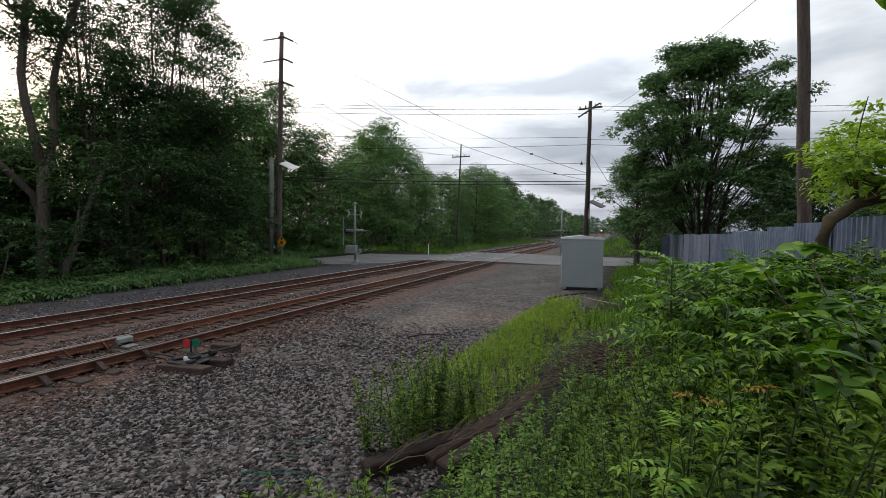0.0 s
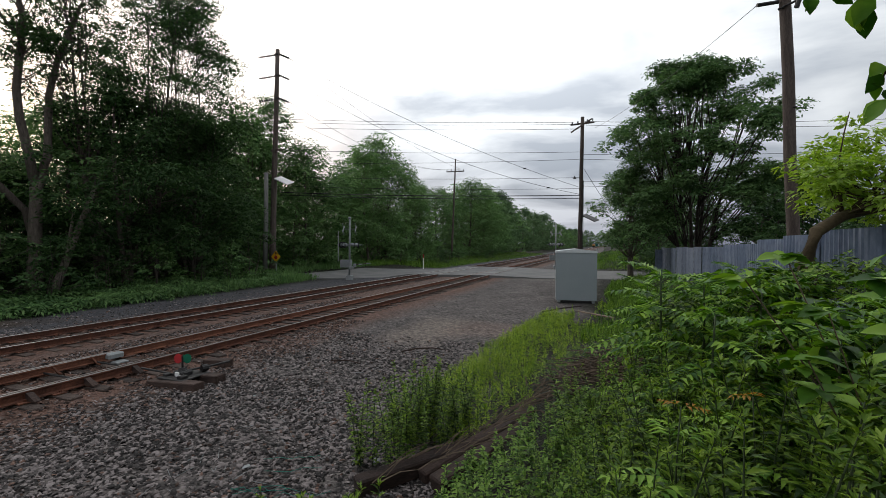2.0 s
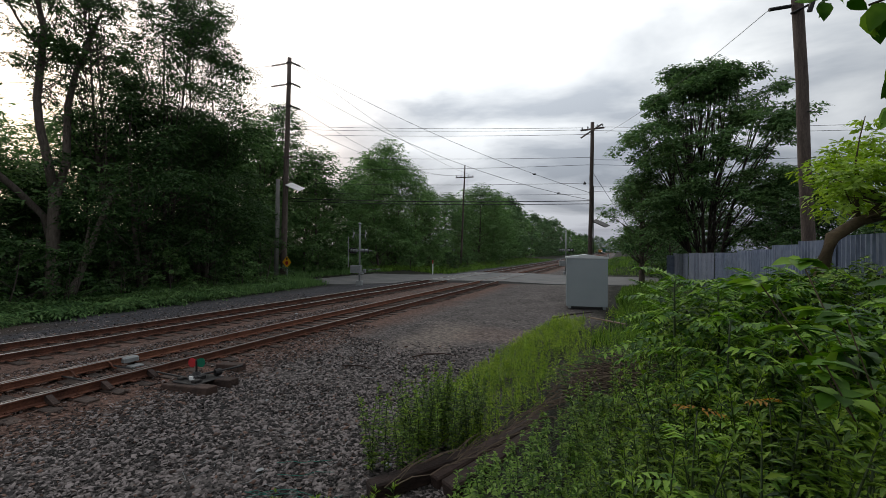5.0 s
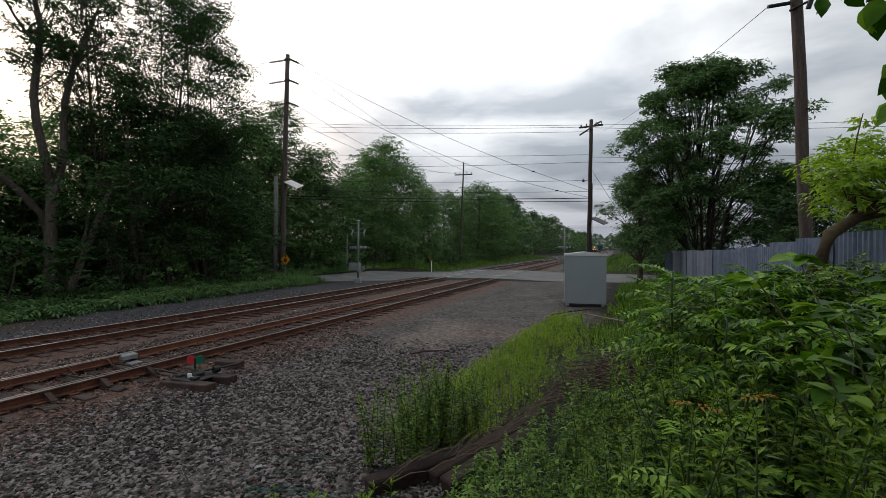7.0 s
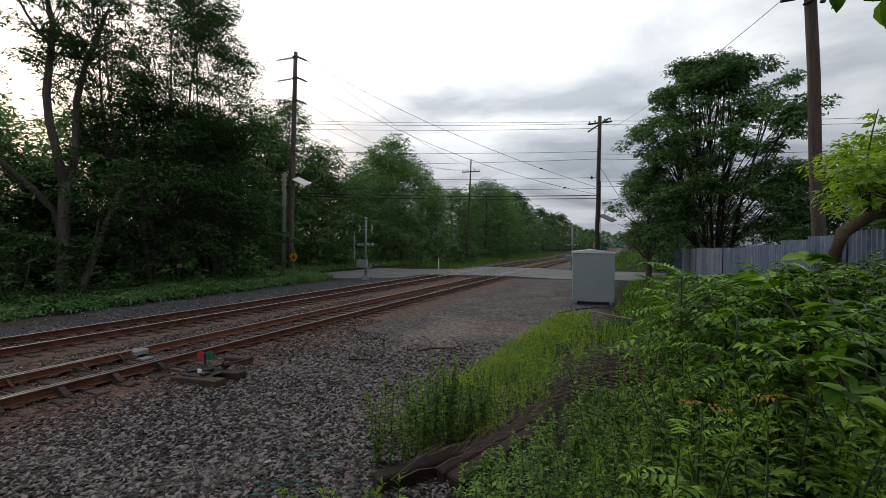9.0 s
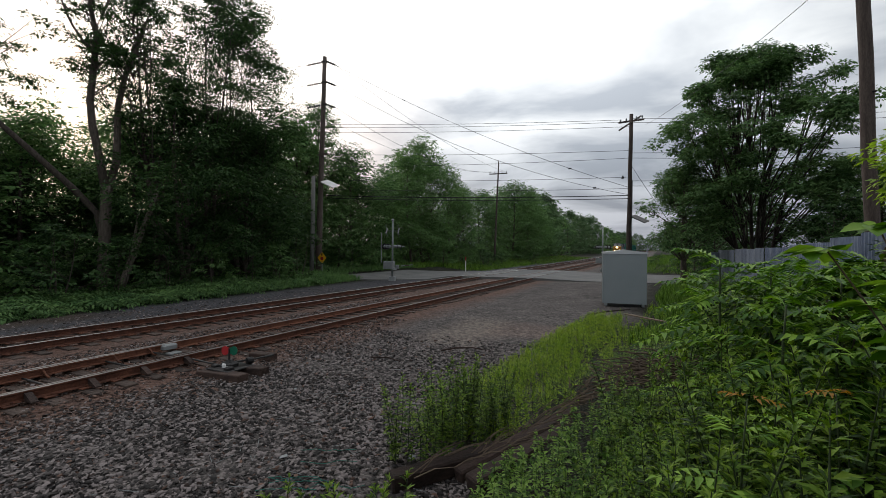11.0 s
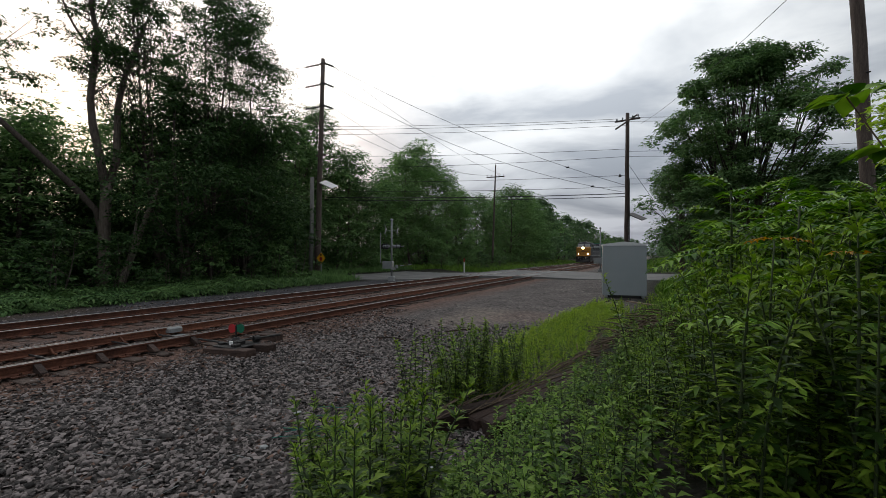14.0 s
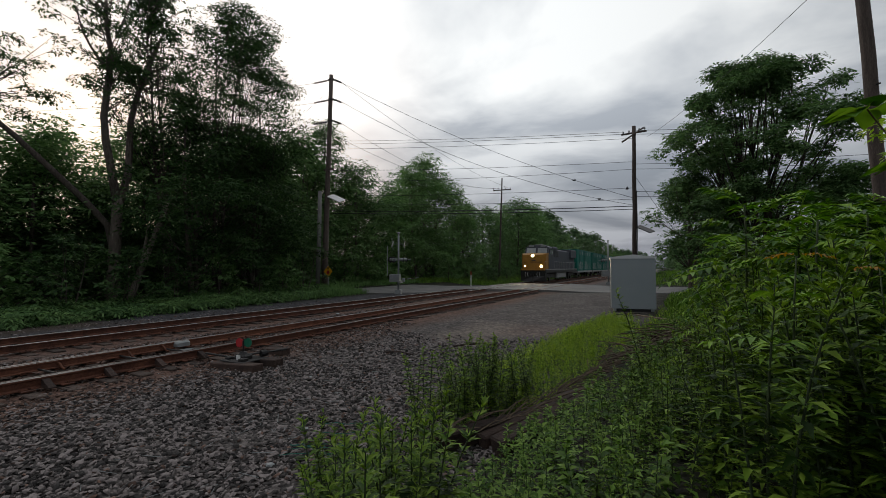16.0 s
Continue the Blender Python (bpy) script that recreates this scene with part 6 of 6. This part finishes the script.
def build_overhang():
    """A young tree beside the camera whose branch hangs into the corner of the view; its unseen crown is added to shade
    the bank.
    """
    g = Geo()
    limb(g, (12.1, 2.2, 0.9), (12.0, 2.3, 4.4), 0.07, 0.05, 0.08, 520, 6, 8)
    br = limb(g, (12.0, 2.3, 4.25), (10.36, 2.92, 4.1), 0.03, 0.008, 0.06, 521, 6, 6)
    tw = limb(g, br[4], (10.62, 2.95, 3.55), 0.012, 0.004, 0.03, 522, 5, 5)
    rr = random.Random(4)
    B, A, L = [], [], []
    for k in range(48):
        p = br[3 + k % 4] if k < 36 else tw[3 + k % 3]
        B.append(p + Vector((rr.uniform(-0.06, 0.06), rr.uniform(-0.06, 0.06), rr.uniform(-0.08, 0.02))))
        A.append(Vector((rr.uniform(-1, 0.4), rr.uniform(-0.6, 0.6), rr.uniform(-1.1, -0.1))).normalized()); L.append(rr.uniform(0.11, 0.19))
    sp = limb(g, (12.0, 2.3, 4.3), (10.5, 2.9, 4.0), 0.02, 0.006, 0.05, 523, 6, 6)
    for k in range(16):
        p = sp[4 + k % 3] + (Vector((0.12, 0, -0.04)) if k > 9 else Vector((0, 0, 0)))
        B.append(p + Vector((rr.uniform(-0.07, 0.05), rr.uniform(-0.05, 0.05), rr.uniform(-0.03, 0.02))))
        A.append(Vector((rr.uniform(-0.7, 0.5), rr.uniform(-0.4, 0.4), rr.uniform(-1.3, -0.5))).normalized()); L.append(rr.uniform(0.18, 0.28))
    B, A, L = np.array(B), np.array(A), np.array(L)
    V, Q = oval_leaves(B, A, unit(np.random.default_rng(5).normal(size=(len(B), 3)) * 0.5 + (0, -0.5, 0.8)), L * 0.72)
    # crown clumps kept out of view, added only to shade the bank
    clumps = []
    for k in range(170):
        x, y, z = rr.uniform(9.8, 15.5), rr.uniform(-5.0, 4.2), rr.uniform(4.4, 8.0)
        if y * 0.93 - (x - 9.3) * 0.37 < -1.0 or x - 9.33 > 0.6 * max(y, 0) + 1.3:
            clumps.append((x, y, z, rr.uniform(0.6, 1.0)))
            limb(g, (12.0, 2.3, 4.3), (x, y, z), 0.03, 0.008, 0.2, 900 + k, 4, 4)
    t = thing("tree", "young tree with overhanging bright green compound leaves and an added unseen crown", "tree")
    part("crown", crown_mesh("crown", clumps, 220, 0.27, "leaf_mid", 74), None, t)
    part("trunk", g, M["bark_brown"], t, smooth=True)
    part("leaves", array_mesh("leaves", np.array(V), np.array(Q), [M["sumac"]]), None, t)


build_overhang()


# ---- grass and ferns along the line ----
def blades(name, spots, ln, wd, mat, label, seed):
    rng = np.random.default_rng(seed)
    p = np.array(spots)
    n = len(p)
    base = np.stack([p[:, 0], p[:, 1], height(p[:, 0], p[:, 1]) - 0.02], 1)
    way = unit(np.stack([rng.normal(0, 0.3, n), rng.normal(0, 0.3, n), np.ones(n)], 1))
    face = unit(rng.normal(size=(n, 3)) * (1, 1, 0.1))
    L = ln * rng.uniform(0.5, 1.3, n)
    v, q = plain_leaf(base, way, face, L, wd * rng.uniform(0.7, 1.3, n))
    return tagged(new(name, array_mesh(name, v, q, [M[mat]])), label, "grass", kind="stuff")


def build_grass():
    rng = np.random.default_rng(40)
    def strip(n, x0, x1, y0, y1):
        return np.stack([rng.uniform(x0, x1, n), rng.uniform(y0, y1, n)], 1)
    a = strip(15000, -17, -12.4, 16, 30)
    a = a[a[:, 0] < -12.0 - 0.09 * (a[:, 1] - 18) + rng.normal(0, 0.4, len(a))]
    b = strip(9000, -20, -9.5, 51.5, 75)
    c = strip(7000, -18, -8.5, 75, 140)
    d = strip(9000, 5.5, 16, 52.5, 80)
    e = strip(5000, 5.5, 16, 80, 140)
    h = strip(6000, -21, -9.8, 45, 52)
    h = h[(h[:, 1] > 50.3) | (h[:, 0] < -15.8)]
    k = strip(5000, -22, -16.2, 30, 46)
    blades("grass", np.concatenate([a, k]), 0.5, 0.05, "leaf_mid", "dark green grass at the foot of the wood", 43)
    blades("grass", np.concatenate([b, c, d, e, h]), 0.55, 0.035, "weed_pale", "long green grass beside the railway", 41)
    f = strip(11000, 8.6, 11.5, 12, 34)
    f = f[~((f[:, 1] > 14.8) & (f[:, 1] < 17.3) & (f[:, 0] < 9.9)) & ~((f[:, 1] > 17.5) & (f[:, 1] < 24.5) & (f[:, 0] < 9.3)) & (f[:, 0] > 8.7 + 0.05 * np.maximum(0, f[:, 1] - 14)) & ~((f[:, 1] > 21) & (f[:, 1] < 24.5) & (f[:, 0] < 9.4))]
    blades("grass", f, 0.42, 0.03, "weed_pale", "tall green grass by the signal housing", 42)


build_grass()


def build_ferns():
    rr = random.Random(60)
    ferns = []
    for k in range(3):
        V, Q, off = [], [], 0
        for j in range(9):
            a = j * 0.7 + rr.uniform(-0.2, 0.2)
            v, q, pts = pinnate(800 + 20 * k + j, (0, 0, 0.05), (math.cos(a), math.sin(a), rr.uniform(0.5, 1.0)), rr.uniform(0.6, 0.95), 7, 0.2, 0.34, 0.55)
            V.append(v); Q.append(q + off); off += len(v)
        Q = np.concatenate(Q)
        ferns.append((np.concatenate(V), Q, np.zeros(len(Q))))
    spots = []
    while len(spots) < 300:
        y = rr.uniform(3, 27)
        x = -11.7 - 0.12 * max(0, y - 10) - abs(rr.gauss(0, 2.2))
        if x < -17:
            continue
        spots.append((x, y, rr.uniform(0.7, 1.1) * (1.0 if x > -12.6 else 2.0), rr.uniform(0, 6.28)))
    scatter("ferns", ferns, spots, "leaf_green", "low fern-like green undergrowth at the wood's edge", "undergrowth")


build_ferns()


# ---- timbers, brushwood, litter ----
def build_litter():
    for a, b, w in (((6.75, 4.3, 0.04), (7.7, 5.4, 0.14), 0.2), ((7.62, 4.5, 0.1), (8.5, 5.8, 0.42), 0.23), ((7.35, 4.75, 0.03), (8.45, 6.4, 0.42), 0.2)):
        a, b = Vector(a), Vector(b)
        d = b - a
        L = d.length
        g = Geo().box(0, -w / 2, -w * 0.45, L, w / 2, w * 0.45, bevel=0.02)
        rz, ry = math.degrees(math.atan2(d.y, d.x)), -math.degrees(math.asin(d.z / L))
        single("old_tie", g, M["old_tie"], "discarded dark creosoted timber lying on the bank", "timber", "discarded timbers", m=pose(*a, 0, ry, rz))
    single("stump", Geo().tube([(0, 0, -0.3), (0.01, 0, 0.0), (0.02, 0.01, 0.09)], [0.05, 0.047, 0.043], 9), M["old_tie"], "short dark cut stump among brushwood", "stump", m=pose(8.95, 5.85, 0.96))
    single("post_stub", Geo().tube([(0, 0, -0.3), (0, 0.01, 0.25)], [0.045, 0.045], 9), M["iron"], "short dark pipe standing in the weeds", "post", m=pose(8.72, 2.8, float(height(8.72, 2.8)) - 0.16))
    rr = random.Random(21)
    g = Geo()
    for k in range(420):
        x, y = 9.25 + rr.gauss(0, 0.5), 6.75 + rr.gauss(0, 0.55)
        z = float(height(x, y)) + rr.uniform(0.0, 0.16)
        a, L = (rr.uniform(-0.5, 0.9) if k % 3 else rr.uniform(0, 6.28)), rr.uniform(0.15, 0.8)
        dz = rr.uniform(-0.08, 0.08)
        p = [(x, y, z), (x + L * 0.5 * math.cos(a), y + L * 0.5 * math.sin(a), z + dz + 0.03), (x + L * math.cos(a), y + L * math.sin(a), z + dz)]
        g.tube(p, [0.011, 0.009, 0.004], 4, cap=False)
    tagged(single("brushwood", g, M["twig"], "heap of dry brown brushwood twigs", "brushwood", kind="stuff"))
    g = Geo()
    for k in range(40):
        x, y = rr.uniform(7.0, 8.6), 0
        y = 4.3 + (x - 7.0) * 1.0 + rr.uniform(-0.25, 0.35)
        z = float(height(x, y)) + 0.16
        a = rr.uniform(0.2, 1.3)
        L = rr.uniform(0.3, 0.9)
        g.tube([(x, y, z + 0.1), (x + L * 0.5 * math.cos(a), y + L * 0.5 * math.sin(a), z + 0.22), (x + L * math.cos(a), y + L * math.sin(a), z + 0.26)], [0.008, 0.007, 0.003], 4, cap=False)
    single("dry_stalks", g, M["twig"], "dry pale stalks lying over the old timbers", "twigs", kind="stuff")
    # fallen branches on the gravel
    for pts, r in ((((4.45, 10.2, 0), (4.7, 10.5, 0.03), (5.1, 10.7, 0.04), (5.45, 10.75, 0.0)), 0.022), (((3.3, 8.8, 0), (3.7, 8.9, 0.02), (4.1, 8.8, 0.0)), 0.016), (((6.9, 18.2, 0.03), (7.6, 18.9, 0.12), (8.3, 20.2, 0.08)), 0.03)):
        single("fallen_branch", Geo().tube(pts, [r, r, r * 0.8, r * 0.4][:len(pts)], 6), M["old_tie"], "thin dark fallen branch lying on the gravel", "branch", "fallen branches")
    single("plank", Geo().box(-0.7, -0.07, 0, 0.7, 0.07, 0.035, bevel=0.006), M["twig"], "weathered plank lying in the grass", "plank", m=pose(8.95, 16.6, 0.27, 0, 3, -28))
    # pale litter
    for x, y, s in ((5.2, 4.28, 0.05), (6.62, 5.0, 0.06), (7.35, 3.75, 0.05), (-3.35, 15.1, 0.08), (5.6, 3.4, 0.04), (3.4, 6.3, 0.04)):
        bm = bmesh.new()
        bmesh.ops.create_icosphere(bm, subdivisions=1, radius=s)
        for v in bm.verts:
            v.co += Vector((rr.uniform(-1, 1), rr.uniform(-1, 1), rr.uniform(-1, 1))) * s * 0.35
            v.co.z *= 0.45
        me = bpy.data.meshes.new("litter"); bm.to_mesh(me); bm.free(); me.materials.append(M["steel_pale"])
        single("litter", me, None, "crumpled white scrap of litter on the gravel", "litter", "litter", m=pose(x, y, float(height(x, y)) + 0.035))
    # dry straws on the stones
    g = Geo()
    for k in range(150):
        x, y = rr.uniform(4.0, 7.2), rr.uniform(2.2, 9.0)
        a, L = rr.uniform(0, 6.28), rr.uniform(0.06, 0.28)
        z = float(height(x, y)) + 0.035
        g.tube([(x, y, z), (x + L * math.cos(a), y + L * math.sin(a), z + 0.02)], [0.004, 0.002], 4, cap=False)
    single("straws", g, M["steel_pale"], "pale dry straws scattered on the gravel", "straw", kind="stuff")
    cord = thing("cord", "tangled thin teal cord lying on the stones", "cord")
    for k in range(7):
        x, y = 5.55 + rr.uniform(-0.35, 0.35), 4.0 + rr.uniform(-0.5, 0.5)
        pts = [(x + 0.1 * j + rr.uniform(-0.05, 0.05), y + 0.05 * j + rr.uniform(-0.06, 0.06), rr.uniform(0, 0.02)) for j in range(7)]
        part("strand", Geo().tube(pts, 0.004, 4, cap=False), M["boxcar"], cord)


build_litter()


def build_stones():
    """Loose crushed stone lying on the bed."""
    rng = np.random.default_rng(90)
    P = []
    def area(n, x0, x1, y0, y1):
        return np.stack([rng.uniform(x0, x1, n), rng.uniform(y0, y1, n)], 1)
    P = np.concatenate([area(32000, 1.0, 7.6, 1.4, 7.5), area(8000, 0.8, 7.0, 7.5, 12), area(4500, -3.2, -2.4, 1, 20), area(4500, -1.5, 0.0, 1, 12), area(3000, 0.1, 1.2, 1, 14), area(2000, -5.8, -4.3, 3, 14), area(2500, -11.2, -6.6, 3, 24)])
    keep = ~((P[:, 0] > 6.6) & (P[:, 1] > 5.2))
    pale = (np.abs(P[:, 0] - 4.0) < 1.1) & (np.abs(P[:, 1] - 13.2) < 2.2)
    keep &= ~(pale & (rng.random(len(P)) < 0.8))
    P = P[keep]
    n = len(P)
    shape = np.array([(-1, -1, -0.6), (1, -0.8, -0.7), (0.9, 1, -0.6), (-0.8, 1, -0.7), (-0.7, -0.6, 0.7), (0.6, -0.7, 0.6), (0.8, 0.6, 0.8), (-0.6, 0.7, 0.6)])
    quad = np.array([(4, 5, 6, 7), (0, 1, 5, 4), (1, 2, 6, 5), (2, 3, 7, 6), (3, 0, 4, 7)])
    s = rng.uniform(0.009, 0.023, n) * np.where(P[:, 1] > 8, 1.15, 1.0) * np.where(P[:, 0] < -6.5, 1.05, 1.0)
    v = shape[None] * (1 + rng.normal(0, 0.36, (n, 8, 3))) * s[:, None, None] * rng.uniform(0.55, 1.8, (n, 1, 3)) * (1, 1, 0.42)
    a = rng.uniform(0, 6.28, n)
    tl = rng.normal(0, 0.45, n)
    c, d = np.cos(a)[:, None], np.sin(a)[:, None]
    ct, stt = np.cos(tl)[:, None], np.sin(tl)[:, None]
    x, y, z = v[..., 0], v[..., 1] * ct - v[..., 2] * stt, v[..., 1] * stt + v[..., 2] * ct
    v = np.stack([x * c - y * d, x * d + y * c, z], -1)
    v[..., 0] += P[:, :1]; v[..., 1] += P[:, 1:]
    v[..., 2] += (height(P[:, 0], P[:, 1]) + s * rng.uniform(0.0, 1.5, n))[:, None]
    q = (np.arange(n)[:, None, None] * 8 + quad[None]).reshape(-1, 4)
    far = np.minimum(np.abs(P[:, 0] + 0.75), np.abs(P[:, 0] + 5.05))
    slots = np.repeat(rng.random(n) < np.clip(1.35 - 0.42 * far, 0.06, 0.8), 5)
    tagged(new("gravel", array_mesh("gravel", v.reshape(-1, 3), q, [M["stone"], M["rust_stone"]], slots)), "loose grey crushed stones covering the ground", "gravel", kind="stuff")


build_stones()

# ---- motion ----
def motions():
    rows = [(0, 600), (2, 525), (4, 447), (6.5, 345), (9, 250), (11, 182), (12.2, 146), (13.2, 119.5), (14, 101), (14.8, 81.8), (15.2, 72.2), (15.6, 62.6), (16, 53.0)]
    walk(loco, [(t, pose(-5.0425, y, TOP)) for t, y in rows])
    for k, w in enumerate(wagons):
        walk(w, [(t, pose(-5.0425, y + 22.4 + 17.2 * k, TOP)) for t, y in rows])


motions()
